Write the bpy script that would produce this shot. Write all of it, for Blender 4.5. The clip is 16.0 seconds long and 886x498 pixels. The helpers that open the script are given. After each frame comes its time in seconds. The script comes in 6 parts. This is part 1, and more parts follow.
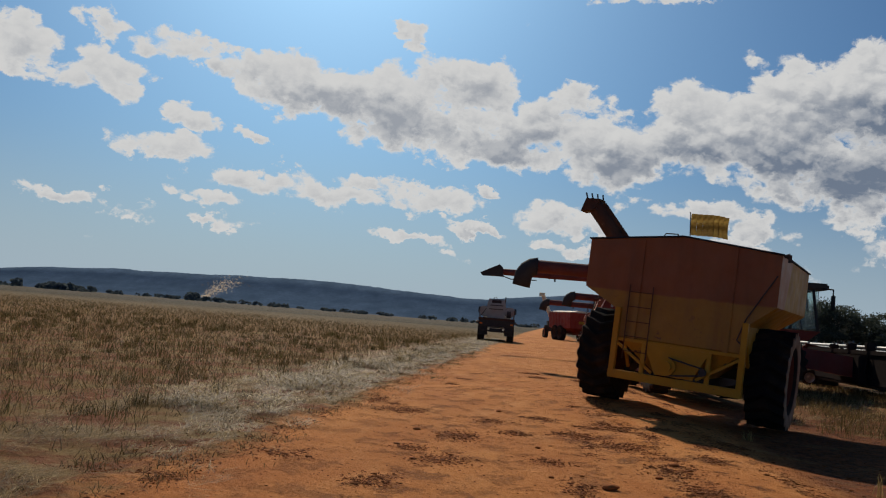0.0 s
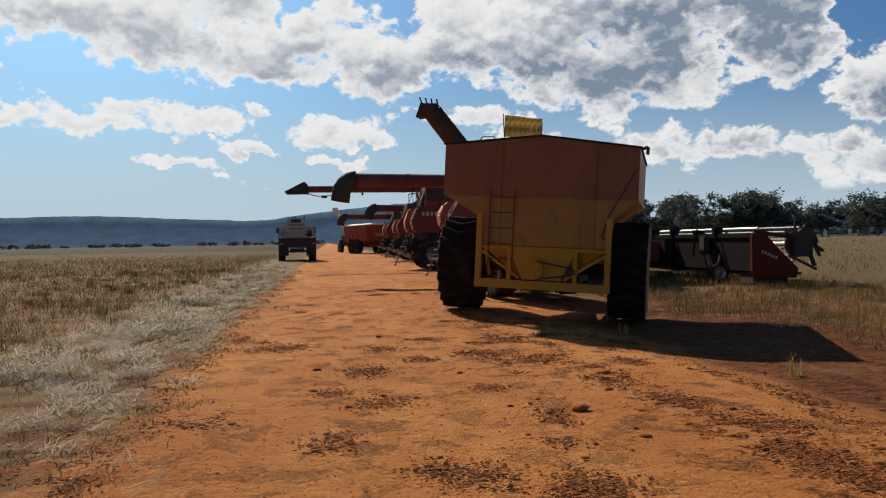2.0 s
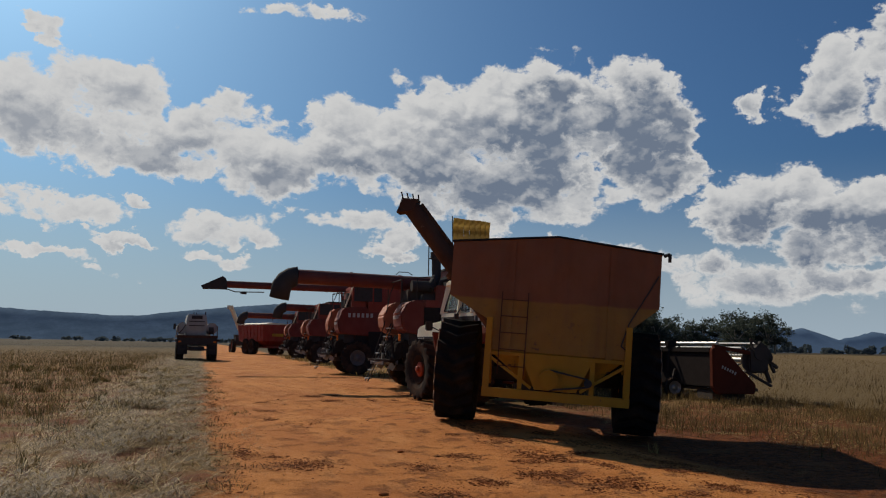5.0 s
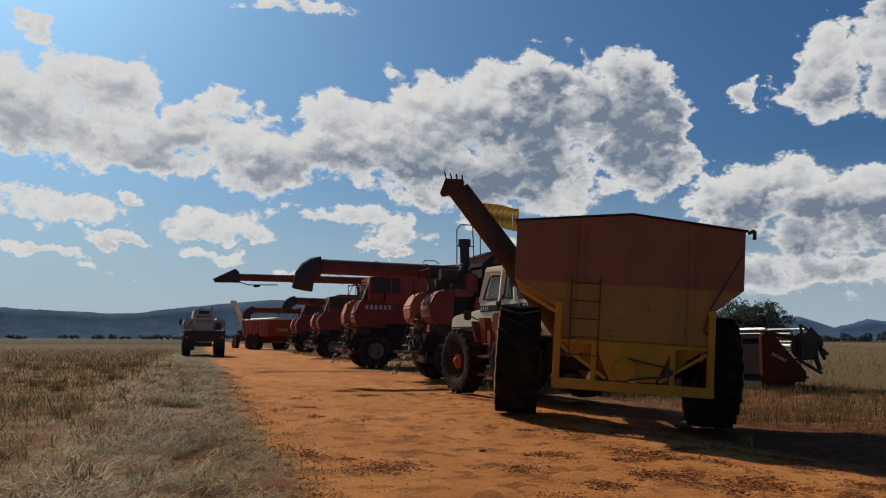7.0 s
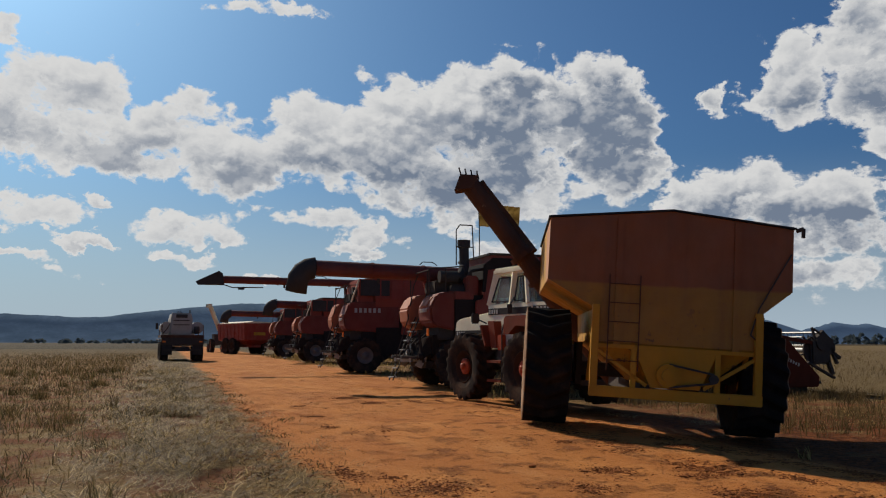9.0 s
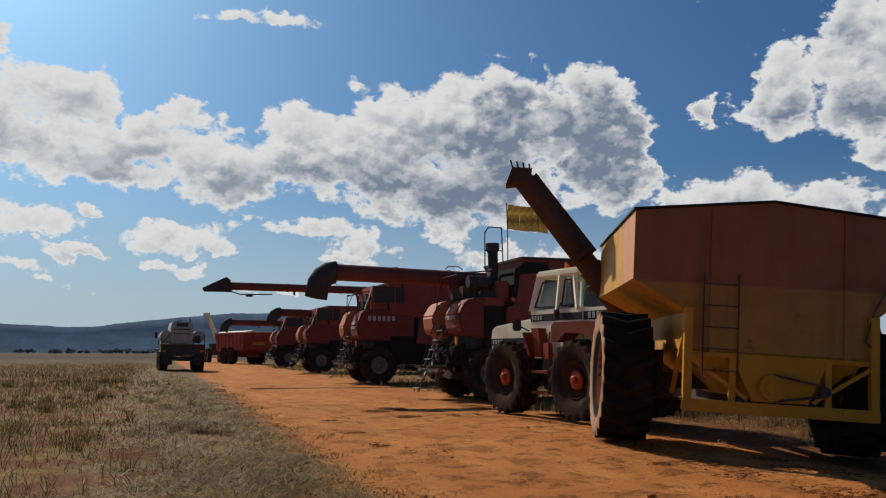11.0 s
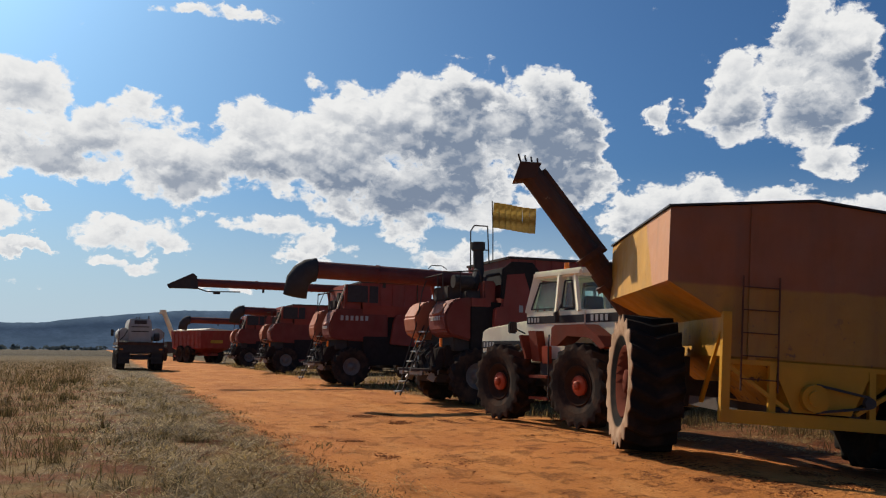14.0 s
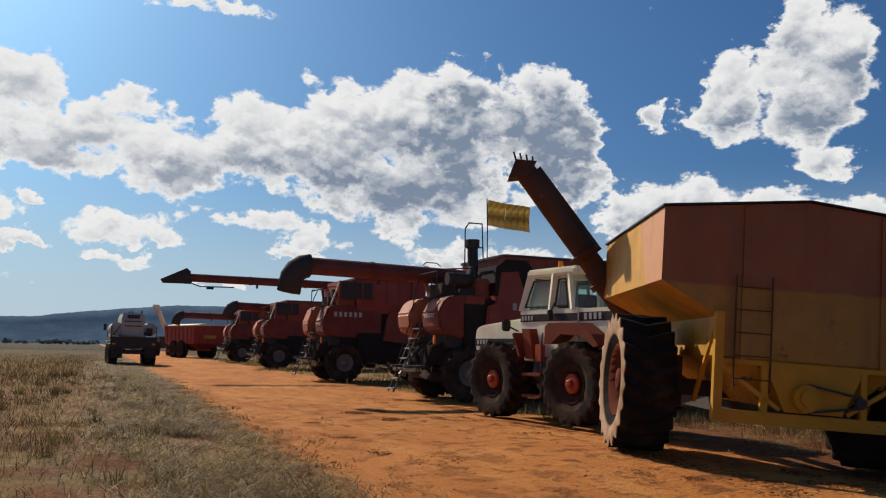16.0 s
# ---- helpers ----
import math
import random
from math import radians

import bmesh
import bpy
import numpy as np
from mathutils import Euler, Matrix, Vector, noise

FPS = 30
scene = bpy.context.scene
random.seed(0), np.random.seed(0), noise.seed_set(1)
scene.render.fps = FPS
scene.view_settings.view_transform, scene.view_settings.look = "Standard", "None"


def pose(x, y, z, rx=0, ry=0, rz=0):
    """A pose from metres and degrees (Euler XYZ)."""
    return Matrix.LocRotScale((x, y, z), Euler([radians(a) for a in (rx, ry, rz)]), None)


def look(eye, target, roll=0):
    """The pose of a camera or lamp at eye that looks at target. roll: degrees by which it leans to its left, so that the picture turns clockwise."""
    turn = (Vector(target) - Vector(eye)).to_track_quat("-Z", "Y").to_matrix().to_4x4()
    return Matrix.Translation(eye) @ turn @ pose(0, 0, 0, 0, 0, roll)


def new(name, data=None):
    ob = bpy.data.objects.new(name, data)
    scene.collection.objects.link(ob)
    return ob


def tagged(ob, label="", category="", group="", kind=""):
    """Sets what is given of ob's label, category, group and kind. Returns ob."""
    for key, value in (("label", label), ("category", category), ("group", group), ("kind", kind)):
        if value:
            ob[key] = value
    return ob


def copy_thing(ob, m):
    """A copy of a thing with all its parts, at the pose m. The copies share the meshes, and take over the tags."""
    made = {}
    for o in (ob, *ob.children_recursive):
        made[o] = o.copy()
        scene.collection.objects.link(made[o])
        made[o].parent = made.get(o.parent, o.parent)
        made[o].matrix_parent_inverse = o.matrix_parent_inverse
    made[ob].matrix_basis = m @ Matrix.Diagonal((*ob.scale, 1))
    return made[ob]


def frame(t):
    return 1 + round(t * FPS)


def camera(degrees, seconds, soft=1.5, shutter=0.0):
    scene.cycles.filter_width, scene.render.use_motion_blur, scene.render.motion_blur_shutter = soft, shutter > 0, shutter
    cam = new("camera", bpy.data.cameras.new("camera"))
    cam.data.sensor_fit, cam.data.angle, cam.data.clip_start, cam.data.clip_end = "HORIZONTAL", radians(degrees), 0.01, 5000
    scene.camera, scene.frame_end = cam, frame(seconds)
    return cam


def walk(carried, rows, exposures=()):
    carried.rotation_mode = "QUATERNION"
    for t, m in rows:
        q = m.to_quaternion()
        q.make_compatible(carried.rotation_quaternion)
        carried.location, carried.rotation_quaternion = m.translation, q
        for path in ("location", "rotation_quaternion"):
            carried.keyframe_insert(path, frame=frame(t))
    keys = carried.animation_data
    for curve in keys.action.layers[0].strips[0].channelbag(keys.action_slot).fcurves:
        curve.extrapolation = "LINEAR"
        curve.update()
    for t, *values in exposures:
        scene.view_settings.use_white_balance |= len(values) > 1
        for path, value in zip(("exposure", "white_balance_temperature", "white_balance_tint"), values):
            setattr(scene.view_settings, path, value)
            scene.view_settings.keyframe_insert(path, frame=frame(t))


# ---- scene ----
cam = camera(55.8, 16.0, 1.15)
PATH = [
    (0, (0.574, -0.11, 1.501), (0.322, 1.867, 1.669), 4.6),
    (0.5, (0.314, 0.217, 1.541), (0.031, 2.197, 1.585), -0.0),
    (1, (-0.11, 0.578, 1.568), (0.117, 2.565, 1.572), -0.3),
    (1.5, (-0.402, 0.8, 1.557), (-0.081, 2.774, 1.541), -0.9),
    (2, (-0.879, 1.1, 1.525), (-0.606, 3.081, 1.506), -1.0),
    (2.5, (-1.236, 1.309, 1.558), (-0.773, 3.255, 1.561), -1.6),
    (3, (-1.603, 1.645, 1.542), (-1.087, 3.571, 1.702), -1.0),
    (3.5, (-1.977, 1.854, 1.519), (-1.432, 3.772, 1.68), -0.0),
    (4, (-2.303, 2.113, 1.521), (-1.672, 4.0, 1.72), 0.4),
    (4.5, (-2.599, 2.417, 1.519), (-2.049, 4.326, 1.752), 1.3),
    (7, (-3.623, 4.207, 1.417), (-3.067, 6.116, 1.632), 0.2),
    (7.5, (-3.721, 4.571, 1.455), (-3.165, 6.481, 1.668), 0.0),
    (8, (-3.916, 4.912, 1.436), (-3.346, 6.816, 1.66), 0.3),
    (8.5, (-4.056, 5.084, 1.438), (-3.449, 6.977, 1.658), -0.0),
    (11, (-4.769, 7.124, 1.406), (-4.132, 9.004, 1.653), 0.1),
    (11.5, (-4.872, 7.398, 1.412), (-4.213, 9.271, 1.652), -1.9),
    (12, (-4.948, 7.773, 1.435), (-4.287, 9.642, 1.696), -2.4),
    (12.5, (-5.049, 8.005, 1.427), (-4.371, 9.868, 1.688), -2.2),
    (13, (-5.213, 8.193, 1.456), (-4.481, 10.036, 1.715), -0.3),
    (13.5, (-5.264, 8.245, 1.459), (-4.528, 10.089, 1.707), 0.5),
    (14, (-5.28, 8.247, 1.469), (-4.544, 10.09, 1.716), 0.6),
    (14.5, (-5.29, 8.253, 1.467), (-4.555, 10.097, 1.71), 1.1),
    (15, (-5.291, 8.248, 1.476), (-4.554, 10.091, 1.721), 1.2),
    (15.5, (-5.288, 8.258, 1.474), (-4.552, 10.101, 1.719), 1.2),
    (16, (-5.28, 8.247, 1.465), (-4.531, 10.086, 1.706), 1.1),
]
walk(cam, [(t, look(eye, target, roll)) for t, eye, target, roll in PATH], exposures=[(0.0,-0.42),(0.5,-0.35),(1.0,-0.15),(1.5,0.0),(2.6,-0.05),(3.0,-0.12),(4.0,-0.22),(4.5,-0.48),(7.0,-0.32),(8.5,-0.32),(11.5,-0.22),(12.5,-0.22),(13.0,0.03),(16.0,0.0)])

# ---- world, sun ----
SUN_AZ, SUN_EL = radians(-17.0), radians(36.5)   # azimuth from +y towards +x
world = bpy.data.worlds.new("world")
scene.world = world
world.use_nodes = True
wt = world.node_tree
wt.nodes.clear()


def wmath(op, a, b=None, c=None, clamp=False):
    n = wt.nodes.new("ShaderNodeMath")
    n.operation, n.use_clamp = op, clamp
    for i, v in enumerate((a, b, c)):
        if v is None:
            continue
        if isinstance(v, (int, float)):
            n.inputs[i].default_value = v
        else:
            wt.links.new(v, n.inputs[i])
    return n.outputs[0]


def wramp(v, lo, hi, a=0.0, b=1.0):
    n = wt.nodes.new("ShaderNodeMapRange")
    n.interpolation_type = "SMOOTHSTEP"
    wt.links.new(v, n.inputs[0])
    for i, x in enumerate((lo, hi, a, b)):
        n.inputs[i + 1].default_value = x
    return n.outputs[0]


def wmix(f, a, b):
    n = wt.nodes.new("ShaderNodeMix")
    n.data_type = "RGBA"
    if isinstance(f, (int, float)):
        n.inputs[0].default_value = f
    else:
        wt.links.new(f, n.inputs[0])
    for i, v in ((6, a), (7, b)):
        if isinstance(v, tuple):
            n.inputs[i].default_value = v
        else:
            wt.links.new(v, n.inputs[i])
    return n.outputs[2]


sky = wt.nodes.new("ShaderNodeTexSky")
sky.sky_type = "NISHITA"
sky.sun_disc = False
sky.sun_elevation, sky.sun_rotation = SUN_EL, SUN_AZ
sky.air_density, sky.dust_density, sky.ozone_density = 1.0, 2.6, 3.5
tc = wt.nodes.new("ShaderNodeTexCoord")
sep = wt.nodes.new("ShaderNodeSeparateXYZ")
wt.links.new(tc.outputs["Generated"], sep.inputs[0])
dx, dy, dz = sep.outputs
flat = wmath("SQRT", wmath("ADD", wmath("MULTIPLY", dx, dx), wmath("MULTIPLY", dy, dy)))
az = wmath("MULTIPLY", wmath("ARCTAN2", dx, dy), 57.2958)      # degrees right of +y
el = wmath("MULTIPLY", wmath("ARCTAN2", dz, flat), 57.2958)    # degrees up
vec = wt.nodes.new("ShaderNodeCombineXYZ")
wt.links.new(az, vec.inputs[0])
wt.links.new(wmath("MULTIPLY", el, 1.35), vec.inputs[1])


def wnoise(scale, detail, rough, shift=0.0, src=None):
    m = wt.nodes.new("ShaderNodeVectorMath")
    m.operation = "ADD"
    wt.links.new(src or vec.outputs[0], m.inputs[0])
    m.inputs[1].default_value = (shift, shift * 0.7, shift * 0.31)
    n = wt.nodes.new("ShaderNodeTexNoise")
    wt.links.new(m.outputs[0], n.inputs["Vector"])
    n.inputs["Scale"].default_value, n.inputs["Detail"].default_value, n.inputs["Roughness"].default_value = scale, detail, rough
    return n.outputs["Fac"]


# large cloud masses: azimuth, elevation, half width, half height (degrees), weight
MASSES = (
    (-21.9, 15.8, 2.4, 1.3, 1.1), (-17.7, 14.9, 4.3, 2.2, 1.3), (-11.7, 14.1, 5.5, 3.0, 1.4), (-6.4, 16.0, 4.3, 2.2, 1.2), (-5.3, 12.6, 5.8, 1.9, 1.2), (-10.0, 18.7, 1.2, 0.8, 0.8),
    (-1.0, 13.4, 4.6, 2.3, 1.3), (1.0, 15.1, 3.3, 1.3, 0.9), (4.0, 12.2, 4.4, 2.9, 1.3), (9.2, 13.6, 4.4, 3.4, 1.4))
TOWER = (
    (14.5, 13.8, 4.7, 4.3, 1.5), (19.1, 15.3, 4.3, 3.8, 1.5), (23.8, 15.3, 4.7, 4.0, 1.5), (28.6, 16.1, 4.0, 3.1, 1.4), (30.1, 12.5, 3.5, 3.9, 1.4), (21.0, 10.8, 7.6, 2.9, 1.4))
BANKS = (
    (35.8, 8.9, 2.7, 2.6, 1.3), (39.9, 7.7, 4.0, 2.9, 1.4), (44.2, 8.2, 3.6, 2.6, 1.4), (49.5, 7.6, 3.6, 2.4, 1.3), (25.8, 6.1, 8.9, 1.2, 0.45), (38.0, 4.6, 9.2, 1.5, 0.5),
    (41.7, 16.5, 2.8, 3.0, 1.3), (45.5, 16.0, 4.2, 2.9, 1.3), (45.6, 20.2, 2.5, 3.0, 1.2), (48.5, 18.2, 2.8, 3.3, 1.3), (56.0, 9.0, 6.0, 1.6, 1.2), (56.0, 17.0, 4.0, 3.0, 1.2))
# thick parts whose undersides are slate grey: azimuth, elevation, half width, half height
UNDERSIDES = (
    (4.8, 10.6, 4.2, 1.9), (17.5, 10.2, 7.2, 2.5), (30.0, 15.4, 3.4, 2.6), (31.2, 12.2, 3.0, 2.6), (23.5, 12.6, 5.8, 3.2), (24.0, 16.6, 3.0, 1.6), (36.8, 7.9, 3.2, 1.9), (41.9, 7.2, 4.4, 2.0), (46.4, 7.0, 3.4, 1.6),
    (-3.4, 11.9, 3.4, 1.3), (-9.3, 12.6, 3.0, 1.5), (32.4, 5.2, 6.0, 1.1), (41.0, 4.4, 9.0, 1.5), (43.0, 6.2, 11.0, 3.0), (28.0, 7.0, 6.0, 2.0), (30.0, 14.2, 5.0, 4.0), (26.0, 6.0, 7.0, 1.0), (46.1, 14.8, 3.6, 1.7), (49.4, 16.7, 1.7, 2.2), (-15.2, 13.5, 5.0, 1.8), (-10.5, 13.0, 4.6, 1.8))
# scattered small clouds: azimuth, elevation, half width, half height
SCRAPS = (
    (-35.7, 14.7, 2.8, 1.4), (-30.4, 13.8, 3.0, 1.4), (-30.4, 16.6, 1.5, 1.1), (-26.2, 16.4, 2.6, 0.9), (-24.5, 11.6, 1.9, 0.9), (-20.4, 11.1, 1.5, 0.45),
    (-31.0, 5.6, 5.0, 0.6), (-23.0, 6.7, 3.4, 0.6), (-22.6, 5.3, 2.2, 0.4), (0.7, 7.4, 3.6, 1.15), (3.2, 6.7, 2.0, 0.6), (-4.8, 6.3, 2.7, 0.4), (0.6, 5.5, 2.5, 0.5))
WISPS = (
    (-8.6, 5.4, 3.0, 0.4), (-6.0, 4.4, 1.7, 0.45), (9.6, 8.2, 3.4, 0.9), (12.9, 7.4, 3.0, 0.8), (12.0, 6.3, 2.0, 0.5), (36.9, 15.6, 1.1, 1.0), (47.6, 12.1, 2.3, 1.1), (38.4, 10.5, 3.6, 1.2), (6.6, 4.0, 2.2, 0.3), (-5.0, 9.0, 1.4, 0.4), (6.0, 21.8, 4.0, 0.7),
    (-26.5, 9.7, 4.0, 0.85), (-21.0, 8.3, 4.2, 0.9), (-15.2, 7.7, 3.6, 0.85), (-9.6, 8.2, 4.6, 0.95), (-12.5, 8.6, 3.0, 0.6))


def ragged(axis_value, amount, shift):
    """A sky angle bent by noise, so that no outline stays smooth."""
    return wmath("MULTIPLY_ADD", wmath("SUBTRACT", wnoise(0.30, 7.0, 0.62, shift), 0.5), amount, axis_value)


azr, elr = ragged(az, 7.5, 40.0), ragged(el, 4.2, 77.0)
shape = under = None
for caz, cel, ca, cb, power in MASSES + TOWER + BANKS + tuple((*c, 0.85) for c in SCRAPS + WISPS):
    lean = -0.12 if cb < 0.7 and ca > 2.4 else 0.0
    u = wmath("DIVIDE", wmath("SUBTRACT", azr, caz), ca)
    v = wmath("DIVIDE", wmath("MULTIPLY_ADD", wmath("SUBTRACT", azr, caz), -lean, wmath("SUBTRACT", elr, cel)), cb)
    d = wmath("MULTIPLY_ADD", u, u, wmath("MULTIPLY", v, v))
    s = wmath("MULTIPLY", wmath("SUBTRACT", 1.0, wmath("MINIMUM", d, 2.8)), power)
    low = wmath("MULTIPLY", wmath("MAXIMUM", s, 0.0), wmath("MULTIPLY_ADD", v, -0.9, 0.35, True))
    if shape is None:
        shape, under = s, low
        continue
    blend = wt.nodes.new("ShaderNodeMath")
    blend.operation = "SMOOTH_MAX"
    wt.links.new(shape, blend.inputs[0])
    wt.links.new(s, blend.inputs[1])
    blend.inputs[2].default_value = 0.35
    shape = blend.outputs[0]
    under = wmath("MAXIMUM", under, low)
# the rest of the sky, away from the view, holds a little broken cloud
away = wmath("MAXIMUM", wramp(wmath("ABSOLUTE", wmath("SUBTRACT", az, 8.0)), 50.0, 75.0), wramp(el, 24.0, 34.0))


def puffs(scale, src, detail, shift):
    """Round cauliflower lumps, small ones upon large ones."""
    m = wt.nodes.new("ShaderNodeVectorMath")
    m.operation = "ADD"
    wt.links.new(src, m.inputs[0])
    m.inputs[1].default_value = (shift, shift, 0.0)
    n = wt.nodes.new("ShaderNodeTexVoronoi")
    n.feature = "F1"
    n.voronoi_dimensions = "2D"
    n.inputs["Scale"].default_value, n.inputs["Detail"].default_value = scale, detail
    n.inputs["Roughness"].default_value, n.inputs["Lacunarity"].default_value = 0.52, 2.1
    wt.links.new(m.outputs[0], n.inputs["Vector"])
    return wmath("SUBTRACT", 0.55, n.outputs["Distance"])


def warped(amount, dx, dy):
    """The sky plane, bent by noise, moved by a step."""
    n = wt.nodes.new("ShaderNodeTexNoise")
    n.inputs["Scale"].default_value, n.inputs["Detail"].default_value = 0.55, 6.0
    n.inputs["Roughness"].default_value = 0.62
    m = wt.nodes.new("ShaderNodeVectorMath")
    m.operation = "ADD"
    wt.links.new(vec.outputs[0], m.inputs[0])
    m.inputs[1].default_value = (dx, dy, 0.0)
    wt.links.new(m.outputs[0], n.inputs["Vector"])
    k = wt.nodes.new("ShaderNodeVectorMath")
    k.operation = "MULTIPLY_ADD"
    wt.links.new(n.outputs["Color"], k.inputs[0])
    k.inputs[1].default_value = (amount, amount, 0.0)
    wt.links.new(m.outputs[0], k.inputs[2])
    return k.outputs[0]


def lumps(dx, dy, fine=True):
    src = warped(2.2, dx, dy)
    big = wmath("MULTIPLY", wmath("SUBTRACT", wnoise(0.24, 9.0 if fine else 4.0, 0.58, 0.0, src), 0.5), 3.0)
    return wmath("MULTIPLY_ADD", puffs(0.42, src, 4.0 if fine else 2.0, 3.0), 0.95, big)


here = lumps(0.0, 0.0)
slope = wmath("SUBTRACT", lumps(0.0, 0.0, False), lumps(-0.30, 0.75, False))
rest = wmath("SUBTRACT", wmath("MULTIPLY", wnoise(0.07, 4.0, 0.5, 31.0), 5.0), 4.7)
field = wmath("ADD", wmath("MULTIPLY", shape, wmath("SUBTRACT", 1.0, away)), wmath("MULTIPLY", rest, away))
dens = wmath("ADD", wmath("ADD", field, here), 0.22)
cover = wmath("MULTIPLY", wramp(dens, -0.12, 0.42), wramp(el, 1.6, 3.6))
# the sun stands ahead, so thin rims shine and thick middles are grey
thick = wramp(wmath("MULTIPLY_ADD", under, 0.3, dens), 0.22, 1.25)
lit = wramp(slope, -0.55, 0.75)
broad = wmath("MULTIPLY", under, 0.75)
for caz, cel, ca, cb in UNDERSIDES:
    u = wmath("DIVIDE", wmath("SUBTRACT", azr, caz), ca * 1.15)
    v = wmath("DIVIDE", wmath("SUBTRACT", elr, cel), cb * 1.1)
    d = wmath("MULTIPLY_ADD", u, u, wmath("MULTIPLY", v, v))
    blend = wt.nodes.new("ShaderNodeMath")
    blend.operation = "SMOOTH_MAX"
    wt.links.new(broad, blend.inputs[0])
    wt.links.new(wmath("SUBTRACT", 1.0, wmath("MINIMUM", d, 2.0)), blend.inputs[1])
    blend.inputs[2].default_value = 0.4
    broad = blend.outputs[0]
grey = wramp(wmath("MULTIPLY_ADD", slope, -0.22, broad), -0.15, 1.05)
dull = wmath("SUBTRACT", 1.0, lit)
shade = wmath("MULTIPLY", thick, wmath("ADD", wmath("MULTIPLY", grey, wmath("MULTIPLY_ADD", dull, 0.26, 0.66)), wmath("MULTIPLY", dull, 0.26)), None, True)
shade = wmath("MULTIPLY", shade, wramp(az, -22.0, 30.0, 0.60, 1.08), None, True)
cloud_col = wmix(shade, (0.98, 0.98, 0.97, 1), (0.235, 0.295, 0.40, 1))
sky_bg = wt.nodes.new("ShaderNodeBackground")
sky_bg.inputs[1].default_value = 0.060
tint = wt.nodes.new("ShaderNodeMix")
tint.data_type, tint.blend_type = "RGBA", "MULTIPLY"
tint.inputs[0].default_value = 1.0
wt.links.new(sky.outputs[0], tint.inputs[6])
tint.inputs[7].default_value = (0.435, 0.79, 1.16, 1)
# haze low over the land
haze = wmix(wramp(el, 13.0, -1.0, 0.0, 0.88), tint.outputs[2], (8.6, 10.6, 12.4, 1))
wt.links.new(haze, sky_bg.inputs[0])
cloud_bg = wt.nodes.new("ShaderNodeBackground")
cloud_bg.inputs[1].default_value = 0.86
wt.links.new(cloud_col, cloud_bg.inputs[0])
wmixs = wt.nodes.new("ShaderNodeMixShader")
wt.links.new(cover, wmixs.inputs[0])
wt.links.new(sky_bg.outputs[0], wmixs.inputs[1])
wt.links.new(cloud_bg.outputs[0], wmixs.inputs[2])
wout = wt.nodes.new("ShaderNodeOutputWorld")
wt.links.new(wmixs.outputs[0], wout.inputs[0])

sun_dir = Vector((math.sin(SUN_AZ) * math.cos(SUN_EL), math.cos(SUN_AZ) * math.cos(SUN_EL), math.sin(SUN_EL)))
sun = new("sun", bpy.data.lights.new("sun", "SUN"))
sun.data.energy, sun.data.angle, sun.data.color = 5.0, radians(0.53), (1.0, 0.89, 0.72)
sun.matrix_world = look(sun_dir * 50, (0, 0, 0))
scene.view_settings.exposure = 0.0

# ---- materials ----


